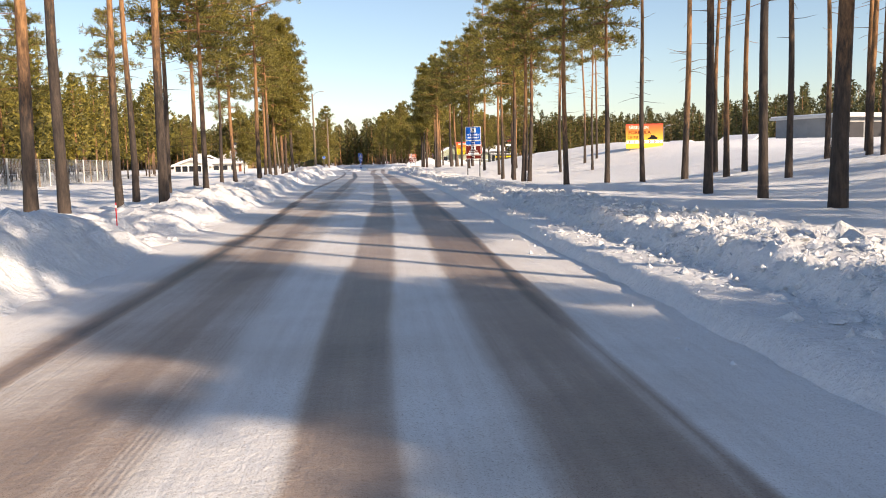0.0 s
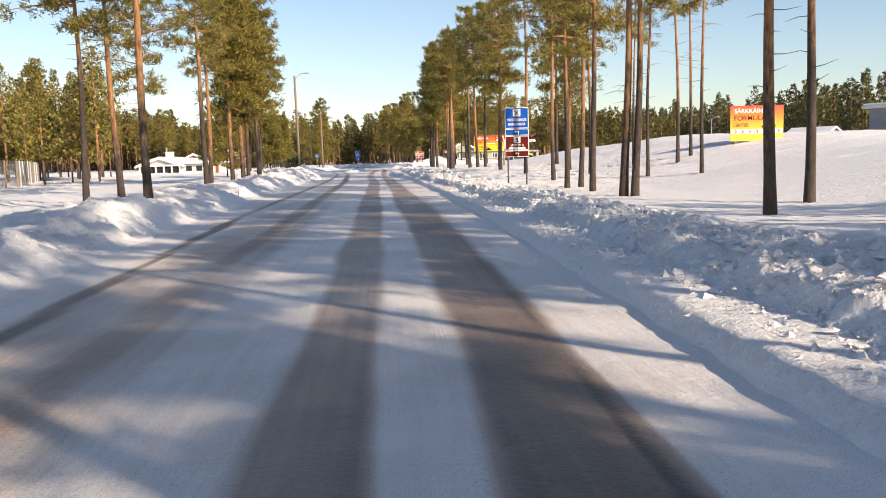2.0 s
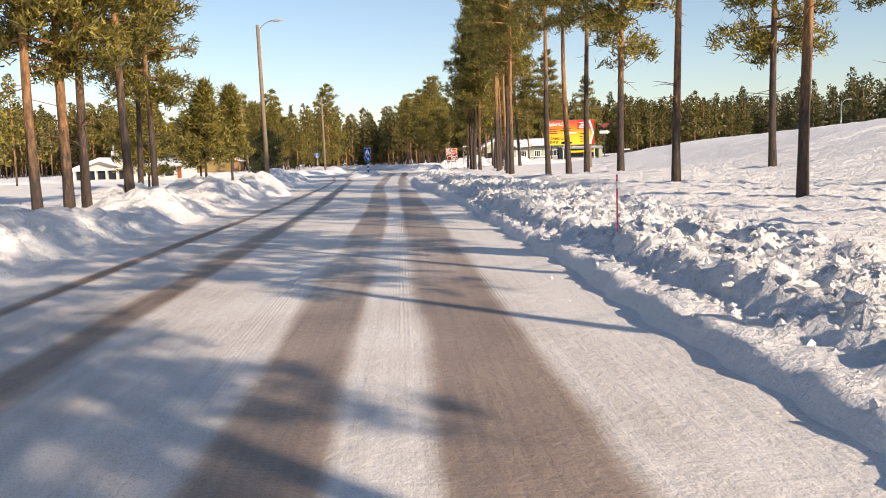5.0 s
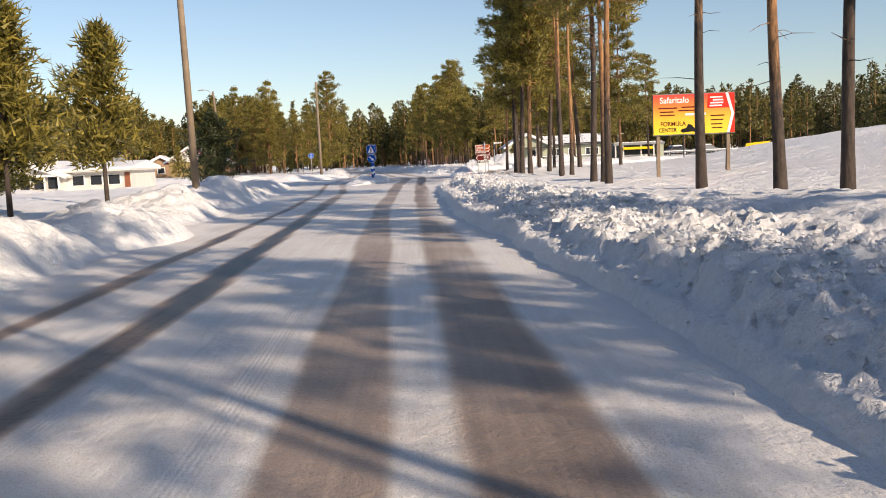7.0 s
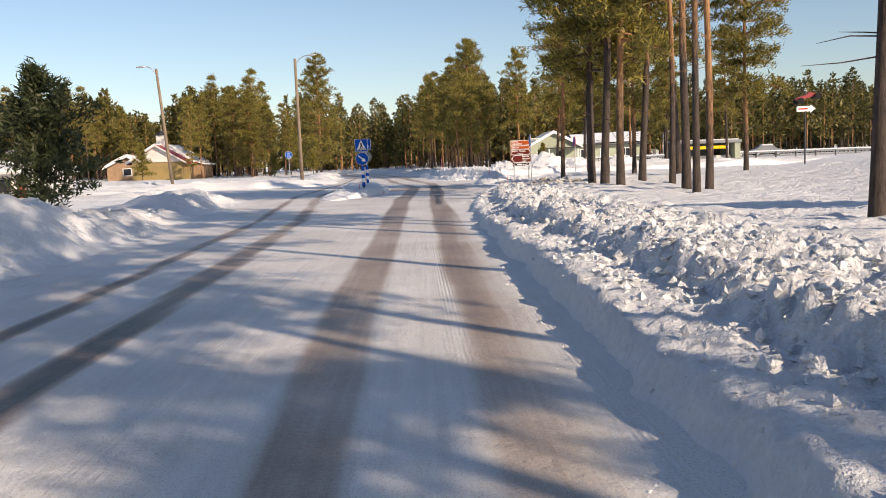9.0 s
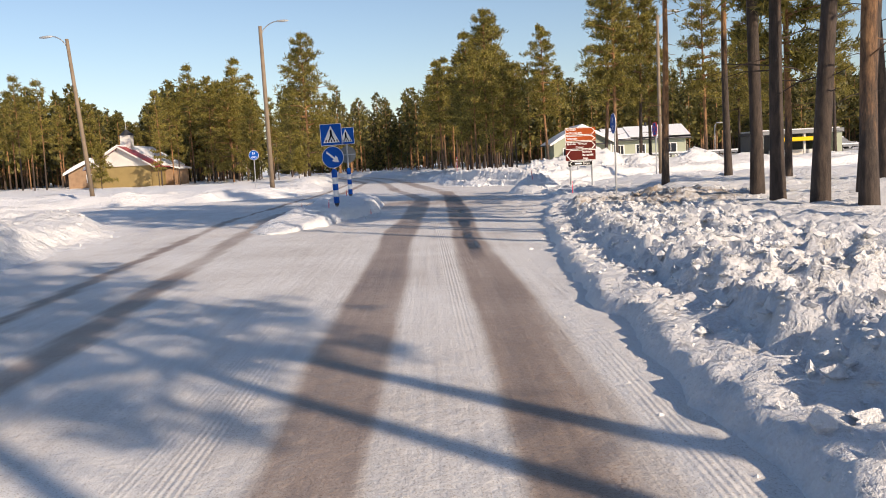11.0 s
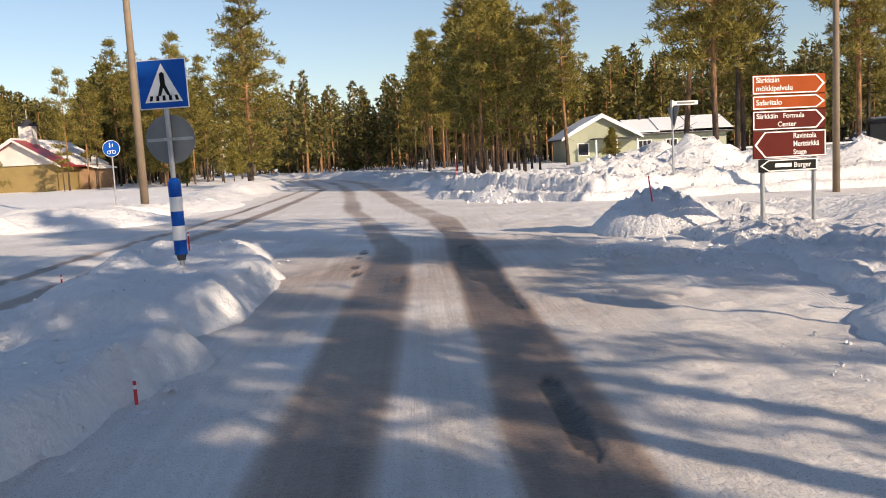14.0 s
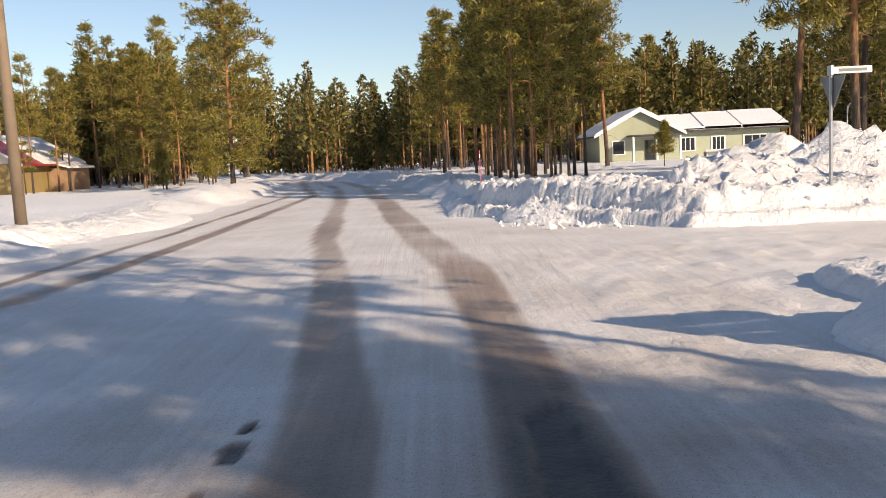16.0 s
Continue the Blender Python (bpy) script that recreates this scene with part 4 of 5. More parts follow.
def crossing_face(t, zc, half=0.32):
    p = part("square_sign", boxed(-half, half, -0.065, -0.045, zc - half, zc + half, bevel=0.006), WHITE, t, "white-edged blue square plate")
    part("face", boxed(-half + 0.014, half - 0.014, -0.071, -0.063, zc - half + 0.014, zc + half - 0.014), BLUE, p)
    part("triangle", slab([(-0.245, zc - 0.235), (0.245, zc - 0.235), (0.0, zc + 0.265)], -0.076, -0.069), WHITE, p)
    for i in range(5):
        x = -0.165 + i * 0.085
        part("stripe", slab([(x - 0.02, zc - 0.215), (x + 0.02, zc - 0.215), (x + 0.03 - i * 0.006, zc - 0.15), (x - 0.006 - i * 0.006, zc - 0.15)], -0.081, -0.075), BLACK, p)
    part("dark_mark", slab([(-0.07, zc - 0.15), (-0.03, zc - 0.15), (0.005, zc - 0.05), (0.055, zc - 0.15), (0.09, zc - 0.145), (0.035, zc - 0.01), (0.03, zc + 0.13), (0.0, zc + 0.155), (-0.03, zc + 0.13), (-0.03, zc - 0.01)], -0.083, -0.075), BLACK, p)


def crossing_sign(at, front, lean, zs, zd):
    z = ground_z(at[0], at[1])
    t = thing("crossing_sign", "blue crossing sign on a blue and white banded post", "road sign", (at[0], at[1], 0), lean, group="crossing signs")
    t.rotation_euler.y = radians(-1.2)
    post(t, 0, 0, 0.1, zs + 0.01, 0.034)
    striped_sleeve(t, 0.50, 1.46)
    crossing_face(t, zs)
    if front:
        p = part("round_sign", disc(0, zd, 0.325, -0.062, -0.045), WHITE, t, "blue keep-right disc with white arrow")
        part("face", disc(0, zd, 0.312, -0.069, -0.060), BLUE, p)
        c, s = math.cos(radians(-42)), math.sin(radians(-42))
        pts = [(-0.24, 0.028), (0.06, 0.028), (0.03, 0.085), (0.115, 0.085), (0.23, 0.0), (0.115, -0.085), (0.03, -0.085), (0.06, -0.028), (-0.24, -0.028)]
        part("arrow", slab([(x * c - z * s, zd + x * s + z * c) for x, z in pts], -0.075, -0.068), WHITE, p)
    else:
        p = part("round_sign", disc(0, zd, 0.325, 0.045, 0.062), GREYBACK, t, "bare grey back of a round sign")
        part("back_rim", slab([(-0.3, zd - 0.02), (0.3, zd - 0.02), (0.3, zd + 0.02), (-0.3, zd + 0.02)], 0.036, 0.047), STEEL, p)
    for zz in (zs, zd):
        part("clamp", boxed(-0.06, 0.06, -0.045, 0.045, zz - 0.02, zz + 0.02), STEEL, t)


crossing_sign((-3.1, 157.75), True, 0, 2.54, 1.87)
crossing_sign((-3.36, 165.35), False, 0, 2.745, 2.03)


def direction_sign():
    t = thing("direction_sign", "stack of brown arrow-shaped tourist direction boards on two steel posts", "road sign", (6.12, 168.15, 0), 7)
    for x in (-0.46, 0.48):
        post(t, x, 0.05, 0.0, 2.70, 0.038)
    boards = [(2.39, 2.71, ORANGEBROWN, 1), (2.14, 2.375, ORANGEBROWN, 1), (1.80, 2.125, BROWN, 1), (1.33, 1.785, BROWN, -1), (1.10, 1.315, BLACK, -1)]
    for i, (z0, z1, mat, way) in enumerate(boards):
        w0, w1 = (-0.66, 0.66) if i < 4 else (-0.56, 0.50)
        p = part("board", boxed(w0, w1, -0.02, 0.005, z0, z1, bevel=0.006), mat, t)
        zm, hh = (z0 + z1) / 2, (z1 - z0) / 2 - 0.016
        a = 0.15 if i != 3 else 0.19
        tip, b = (w1 - 0.02, w1 - 0.02 - a) if way > 0 else (w0 + 0.02, w0 + 0.02 + a)
        th = 0.026
        part("chevron", slab([(b, zm + hh), (b + th * way * 0.2, zm + hh), (tip, zm), (b + th * way * 0.2, zm - hh), (b, zm - hh), (b - th * way, zm - hh), (tip - th * 1.6 * way, zm), (b - th * way, zm + hh)], -0.030, -0.019), WHITE, p)
        o = w0 + 0.015 if way > 0 else w1 - 0.015
        lo, hi = min(o, b), max(o, b)
        part("edge_line", boxed(lo, hi, -0.028, -0.019, z1 - 0.030, z1 - 0.010), WHITE, p)
        part("edge_line", boxed(lo, hi, -0.028, -0.019, z0 + 0.010, z0 + 0.030), WHITE, p)
        part("edge_line", boxed(o - 0.010, o + 0.010, -0.028, -0.019, z0 + 0.010, z1 - 0.010), WHITE, p)
    bar = lambda x0, x1, z: part("lettering_bar", boxed(x0, x1, -0.028, -0.019, z - 0.032, z + 0.032), WHITE, t)
    words("Särkkäin", 0.125, -0.60, 2.625, -0.026, t, WHITE, "LEFT")
    words("mökkipalvelu", 0.125, -0.60, 2.49, -0.026, t, WHITE, "LEFT")
    words("Safaritalo", 0.125, -0.60, 2.255, -0.026, t, WHITE, "LEFT")
    words("Särkkäin", 0.115, -0.60, 2.03, -0.026, t, WHITE, "LEFT")
    words("Formula", 0.115, -0.12, 2.03, -0.026, t, WHITE, "LEFT")
    words("Center", 0.115, -0.05, 1.89, -0.026, t, WHITE)
    words("Ravintola", 0.125, 0.06, 1.69, -0.026, t, WHITE, "LEFT", 0.9)
    words("Merisärkkä", 0.125, 0.06, 1.555, -0.026, t, WHITE, "LEFT", 0.85)
    words("Stage", 0.115, 0.06, 1.42, -0.026, t, WHITE, "LEFT")
    bar(-0.27, 0.03, 1.21)
    words("Burger", 0.12, 0.07, 1.205, -0.026, t, WHITE, "LEFT", 0.95)


direction_sign()


def path_sign(at, turn, zc, r=0.3, stopping=False):
    z = ground_z(at[0], at[1])
    t = thing("no_stopping_sign" if stopping else "path_sign", "round blue and red no-stopping sign on a thin steel post" if stopping else "round blue shared path sign on a thin steel post", "road sign", (at[0], at[1], 0), turn, group="" if stopping else "path signs")
    post(t, 0, 0, z - 0.2, zc + r * 0.6, 0.028)
    p = part("disc", disc(0, zc, r, -0.05, -0.032), RED if stopping else WHITE, t)
    part("face", disc(0, zc, r - (0.05 if stopping else 0.016), -0.057, -0.049), BLUE, p)
    if stopping:
        for a in (1, -1):
            part("red_stroke", slab([(-0.20 * a, zc - 0.17), (-0.17 * a, zc - 0.20), (0.20 * a, zc + 0.17), (0.17 * a, zc + 0.20)], -0.062 - 0.002 * a, -0.056), RED, p)
    else:
        for x, h, w in ((-0.045, 0.085, 0.024), (0.05, 0.055, 0.018)):
            part("white_bar", slab([(x - w, zc + 0.12 - h), (x + w, zc + 0.12 - h), (x + w * 0.7, zc + 0.12 + h), (x - w * 0.7, zc + 0.12 + h)], -0.063, -0.056), WHITE, p)
        for x in (-0.085, 0.085):
            part("ring", disc(x, zc - 0.13, 0.066, -0.062, -0.056, 20), WHITE, p)
            part("ring_centre", disc(x, zc - 0.13, 0.048, -0.066, -0.060, 20), BLUE, p)
        part("white_bar", slab([(-0.085, zc - 0.12), (-0.02, zc - 0.06), (0.06, zc - 0.06), (0.095, zc - 0.12), (0.05, zc - 0.075), (-0.02, zc - 0.075)], -0.069, -0.060), WHITE, p)
    part("clamp", boxed(-0.05, 0.05, -0.034, 0.036, zc - 0.02, zc + 0.02), STEEL, t)


path_sign((5.55, 158.8), -87, 2.49, 0.32)
path_sign((9.97, 170.7), -84, 2.55, 0.32, True)
path_sign((-11.0, 185.5), 8, 2.55, 0.30)


def give_way():
    t = thing("give_way_sign", "bare back of a triangular sign under a pale name plate", "road sign", (8.38, 182.1, 0), 100)
    post(t, 0, 0, 0.2, 3.05, 0.035)
    p = part("triangle_plate", slab([(-0.42, 2.92), (0.42, 2.92), (0.0, 2.2)], -0.05, -0.035), GREYBACK, t, "grey back of a triangular plate")
    n = part("name_plate", boxed(0.0, 0.85, -0.012, 0.012, 2.96, 3.10, bevel=0.005), WHITE, t, "long pale street name plate")
    n.matrix_basis = pose(0, 0, 0, 0, 0, -100)
    for x0, x1 in ((0.16, 0.74),):
        b = part("lettering_bar", boxed(x0, x1, -0.018, -0.011, 3.0, 3.06), GREYBACK, t)
        b.matrix_basis = pose(0, 0, 0, 0, 0, -100)
    part("bracket", boxed(-0.05, 0.08, -0.03, 0.03, 2.93, 3.13), STEEL, t)


give_way()


def marker(x, y, h, mat, lean=(0, 0), label="thin red snow marker stick standing in a snowbank"):
    z = ground_z(x, y)
    t = thing("marker_stick", label, "snow marker", (x, y, z), 0, group="marker sticks")
    s = part("stick", tubed((0, 0, -0.25), (lean[0], lean[1], h), 0.013, sides=8), mat, t)
    part("reflector_band", tubed((lean[0] * 0.80, lean[1] * 0.80, h * 0.80), (lean[0] * 0.90, lean[1] * 0.90, h * 0.90), 0.016, sides=8), WHITE, s)


for x, y, h, mat, lean in ((-5.7, 28.0, 0.5, RED, (0, 0)), (-2.23, 159.7, 0.28, RED, (-0.01, 0)), (-3.35, 157.6, 0.26, PINK, (0.02, 0)), (4.5, 160.8, 0.45, PINK, (0, 0)), (4.3, 169.9, 0.50, RED, (-0.10, 0)), (3.6, 80.5, 1.0, PINK, (0, 0)), (1.7, 192.0, 1.2, PINK, (0, 0)), (-3.69, 167.0, 0.28, RED, (0, 0)), (-5.46, 166.5, 0.30, RED, (0.01, 0)), (-5.9, 70.3, 0.8, RED, (0.03, 0))):
    marker(x, y, h, mat, lean)


# ---- lamps ----
def street_lamp(x, y, h, arm, turn=0.0, wood=True, lean=0.0, thick=0.12):
    z = ground_z(x, y)
    t = thing("street_lamp", "tall wooden street lamp pole with a curved steel arm" if wood else "grey steel street lamp with a short arm", "street lamp", (x, y, z - 0.3), turn, group="street lamps")
    t.rotation_euler.y = radians(lean)
    part("pole", tubed((0, 0, 0), (0, 0, h - 0.2), thick, thick * 0.72, 14), WOODPOLE if wood else STEEL, t, smooth=True)
    bm = bmesh.new()
    last = Vector((0, 0, h - 1.0))
    for k in range(1, 9):
        a = k / 8 * 1.45
        p = Vector((arm * (1 - math.cos(a)), 0, h - 1.0 + 1.05 * math.sin(a)))
        tube(bm, last, p, 0.032, sides=8)
        last = p
    a = part("arm", bm, STEEL, t)
    head = bmesh.new()
    bmesh.ops.create_uvsphere(head, u_segments=14, v_segments=8, radius=1.0, matrix=Matrix.Translation(last + Vector((0.32, 0, 0.0))) @ Matrix.Diagonal((0.40, 0.13, 0.075, 1)))
    part("lamp_head", head, LAMPGREY, a, smooth=True)


street_lamp(-8.5, 126.3, 10.2, 1.1, 0, True, -0.8, 0.15)
street_lamp(-10.0, 185.6, 10.4, 1.2, 0, True, -0.5, 0.15)
street_lamp(-19.3, 181.0, 9.5, 0.9, 180, True, 4.2, 0.13)
street_lamp(12.5, 179.4, 9.5, 0.8, 20, True, 0.0, 0.11)
street_lamp(54.7, 173.8, 7.2, 0.8, 0, False, 0.0, 0.07)
street_lamp(-16.8, 246.0, 10.0, 1.2, 0, True, 0.0, 0.13)
street_lamp(33.0, 232.0, 4.2, 0.3, 0, False, 0.0, 0.05)


# ---- billboards ----
def graded(name, low, high, z0, z1):
    m, n, l, b = material(name, 0.4)
    tc = n.new("ShaderNodeTexCoord")
    sep = n.new("ShaderNodeSeparateXYZ")
    l.new(tc.outputs["Object"], sep.inputs[0])
    t = calc(n, l, "DIVIDE", calc(n, l, "SUBTRACT", sep.outputs["Z"], z0), z1 - z0, True)
    c = ramp(n, l, t, [(0.0, low[0]), (0.35, low[1]), (0.7, high[0]), (1.0, high[1])])
    stain = ramp(n, l, noise_at(n, l, 2.0, 5), [(0.3, (0.86, 0.86, 0.86)), (0.7, (1, 1, 1))])
    l.new(mixed(n, l, 1.0, c, stain, "MULTIPLY"), b.inputs["Base Color"])
    return m


def billboard_near():
    t = thing("billboard", "large yellow and red advertising board on two braced timber posts", "billboard", (12.26, 129.0, 0), 0, group="billboards")
    g = graded("yellow_to_red_print", ((0.88, 0.66, 0.02), (0.88, 0.52, 0.02)), ((0.80, 0.20, 0.02), (0.70, 0.03, 0.03)), 2.22, 3.95)
    panel = part("panel", boxed(-1.78, 1.74, -0.03, 0.03, 2.24, 3.93), g, t)
    part("frame", boxed(-1.80, 1.76, 0.0, 0.05, 2.20, 3.96), GREYBACK, t)
    for x in (-1.55, 1.50):
        zg = ground_z(12.26 + x, 129.0)
        p = part("post", boxed(x - 0.07, x + 0.07, 0.06, 0.18, zg - 0.3, 3.8), WOODPOLE, t)
        part("brace", tubed((x, 0.12, 2.3), (x + 0.25, 1.1, zg - 0.2), 0.05, sides=6), WOODPOLE, t)
    part("white_chevron", slab([(1.35, 3.93), (1.47, 3.93), (1.72, 3.05), (1.52, 2.24), (1.40, 2.24), (1.60, 3.05)], -0.045, -0.029), WHITE, panel)
    part("red_flash", slab([(1.48, 3.93), (1.74, 3.93), (1.74, 2.24), (1.53, 2.24), (1.735, 3.05)], -0.042, -0.029), REDPANEL, panel)
    part("red_field", slab([(0.60, 3.92), (1.34, 3.92), (1.52, 3.3), (0.55, 3.3)], -0.036, -0.029), REDPANEL, panel)
    for i, (x0, x1, z, h, mt) in enumerate(((0.68, 1.22, 3.76, 0.05, WHITE), (0.80, 1.25, 3.64, 0.06, WHITE), (0.70, 1.25, 3.52, 0.06, WHITE), (0.66, 1.2, 3.40, 0.06, WHITE), (-1.55, -0.75, 3.36, 0.05, BROWN), (-0.55, 0.1, 3.38, 0.05, BROWN), (-1.5, -0.9, 3.2, 0.05, BROWN), (-0.7, 0.05, 3.24, 0.05, BROWN), (-1.5, -0.85, 3.06, 0.05, BROWN), (-0.4, 0.5, 3.07, 0.09, WHITE), (0.7, 1.3, 2.98, 0.05, BROWN), (0.7, 1.25, 2.8, 0.05, BROWN), (0.72, 1.2, 2.62, 0.05, BROWN), (0.75, 1.2, 2.46, 0.05, BROWN))):
        part("lettering_bar", boxed(x0, x1, -0.044, -0.031, z - h / 2, z + h / 2), mt, panel)
    words("Safaritalo", 0.36, -1.50, 3.68, -0.036, panel, WHITE, "LEFT", 0.95)
    words("FORMULA", 0.27, -1.48, 2.68, -0.036, panel, BROWN, "LEFT", 0.9)
    words("CENTER", 0.25, -1.56, 2.42, -0.036, panel, BLACK, "LEFT", 0.85)
    part("picture_shape", slab([(-0.62, 2.36), (-0.5, 2.30), (-0.1, 2.34), (0.1, 2.30), (0.2, 2.42), (0.0, 2.46), (-0.12, 2.62), (-0.28, 2.66), (-0.36, 2.5), (-0.55, 2.46)], -0.044, -0.029), BLACK, panel)


billboard_near()


def billboard_far():
    x0, y0 = 23.1, 84.8
    t = thing("billboard", "orange and red board with a row of dark arrows", "billboard", (x0, y0, 0), 0, group="billboards")
    g = graded("orange_to_red_print", ((0.80, 0.62, 0.05), (0.85, 0.50, 0.03)), ((0.82, 0.22, 0.02), (0.72, 0.05, 0.02)), 2.15, 4.3)
    panel = part("panel", boxed(-1.66, 1.66, -0.03, 0.03, 2.15, 4.28), g, t)
    for x in (-1.3, 1.3):
        part("post", boxed(x - 0.07, x + 0.07, 0.03, 0.15, 0.8, 4.0), WOODPOLE, t)
    part("arrow_band", boxed(-1.62, 1.62, -0.036, -0.029, 2.58, 2.86), WHITE, panel)
    for i in range(7):
        x = -1.45 + i * 0.45
        part("arrow", slab([(x, 2.84), (x + 0.08, 2.84), (x + 0.2, 2.72), (x + 0.08, 2.60), (x, 2.60), (x + 0.12, 2.72)], -0.044, -0.035), REDPANEL, panel)
    words("SÄRKKÄIN", 0.36, -1.42, 3.95, -0.036, panel, WHITE, "LEFT", 1.05)
    words("FORMULA", 0.42, -1.45, 3.52, -0.036, panel, BROWN, "LEFT", 1.05)
    words("CENTER", 0.30, -1.52, 3.10, -0.036, panel, BROWN, "LEFT", 0.9)
    part("picture_shape", slab([(0.25, 3.02), (0.35, 2.94), (1.1, 2.94), (1.2, 3.06), (1.0, 3.14), (0.85, 3.3), (0.6, 3.28), (0.5, 3.12)], -0.044, -0.029), BLACK, panel)


billboard_far()


# ---- buildings ----
def gabled(name, label, at, turn, w, d, wall_h, ridge_h, wall, roof, category="house", snow=0.25, over=0.6, windows=(), doors=(), side_windows=(), chimney=None, trim=WHITE):
    """A house whose gable faces -y: walls, roof slopes, snow, windows, doors."""
    z = 0.35
    t = thing(name, label, category, (*at, z), turn)
    part("wall", slab([(-w / 2, -0.6), (w / 2, -0.6), (w / 2, wall_h), (0, ridge_h - 0.12), (-w / 2, wall_h)], -d / 2, d / 2), wall, t)
    rise = (ridge_h - wall_h) / (w / 2)
    for s in (-1, 1):
        e = (w / 2 + over)
        zo = ridge_h - rise * e
        r = part("roof", slab([(0, ridge_h), (s * e, zo), (s * e, zo - 0.14), (0, ridge_h - 0.14)], -d / 2 - over, d / 2 + over), roof, t)
        if snow:
            part("roof_snow", slab([(0, ridge_h + snow), (s * e * 0.6, ridge_h - rise * e * 0.6 + snow * 1.1), (s * e * 0.97, zo + snow * 0.75), (s * e, zo + 0.006), (0, ridge_h + 0.006)], -d / 2 - over + 0.05, d / 2 + over - 0.05), SNOW, r, "thick snow cover")
        part("barge_board", slab([(0, ridge_h + 0.02), (s * e, zo + 0.02), (s * e, zo - 0.2), (0, ridge_h - 0.2)], -d / 2 - over - 0.04, -d / 2 - over - 0.005), trim, r)
    for (x, z0, ww, hh) in windows:
        f = part("window", boxed(x - ww / 2 - 0.09, x + ww / 2 + 0.09, -d / 2 - 0.06, -d / 2 + 0.02, z0 - 0.09, z0 + hh + 0.09), trim, t)
        n = max(1, round(ww / 0.8))
        for k in range(n):
            a = x - ww / 2 + ww * k / n + 0.03
            part("pane", boxed(a, a + ww / n - 0.06, -d / 2 - 0.075, -d / 2 - 0.055, z0, z0 + hh), GLASSY, f)
    for (x, ww, hh) in doors:
        f = part("door", boxed(x - ww / 2, x + ww / 2, -d / 2 - 0.05, -d / 2 + 0.02, -0.3, hh), GLASSY, t)
        part("handle", boxed(x + ww / 2 - 0.14, x + ww / 2 - 0.06, -d / 2 - 0.11, -d / 2 - 0.05, 0.95, 1.0), STEEL, f)
    for (y, z0, ww, hh, s) in side_windows:
        xs = s * w / 2
        f = part("window", boxed(xs - 0.05, xs + 0.05, y - ww / 2 - 0.09, y + ww / 2 + 0.09, z0 - 0.09, z0 + hh + 0.09), trim, t)
        part("pane", boxed(xs - 0.065, xs + 0.065, y - ww / 2, y + ww / 2, z0, z0 + hh), GLASSY, f)
    if chimney:
        cx, cy, cw, ch = chimney
        c = part("chimney", boxed(cx - cw / 2, cx + cw / 2, cy - cw / 2, cy + cw / 2, ridge_h - 1.0, ridge_h + ch), WALL_TAN if wall is not WALL_YELLOW else WALL_GREY, t)
        part("chimney_cap", boxed(cx - cw / 2 - 0.08, cx + cw / 2 + 0.08, cy - cw / 2 - 0.08, cy + cw / 2 + 0.08, ridge_h + ch, ridge_h + ch + 0.15), ROOF_DARK, c)
    return t


def gable_snow(x0, x1, y0, ym, y1, z0, zm):
    """A wedge of snow along x, highest at y = ym."""
    bm = bmesh.new()
    vs = [[bm.verts.new((x, y, z)) for y, z in ((y0, z0), (y0, z0 + 0.2), (ym, zm), (y1, z0 + 0.2), (y1, z0))] for x in (x0, x1)]
    bm.faces.new(vs[0])
    bm.faces.new(vs[1][::-1])
    for i in range(5):
        bm.faces.new((vs[0][i], vs[1][i], vs[1][(i + 1) % 5], vs[0][(i + 1) % 5]))
    bmesh.ops.recalc_face_normals(bm, faces=bm.faces)
    return bm


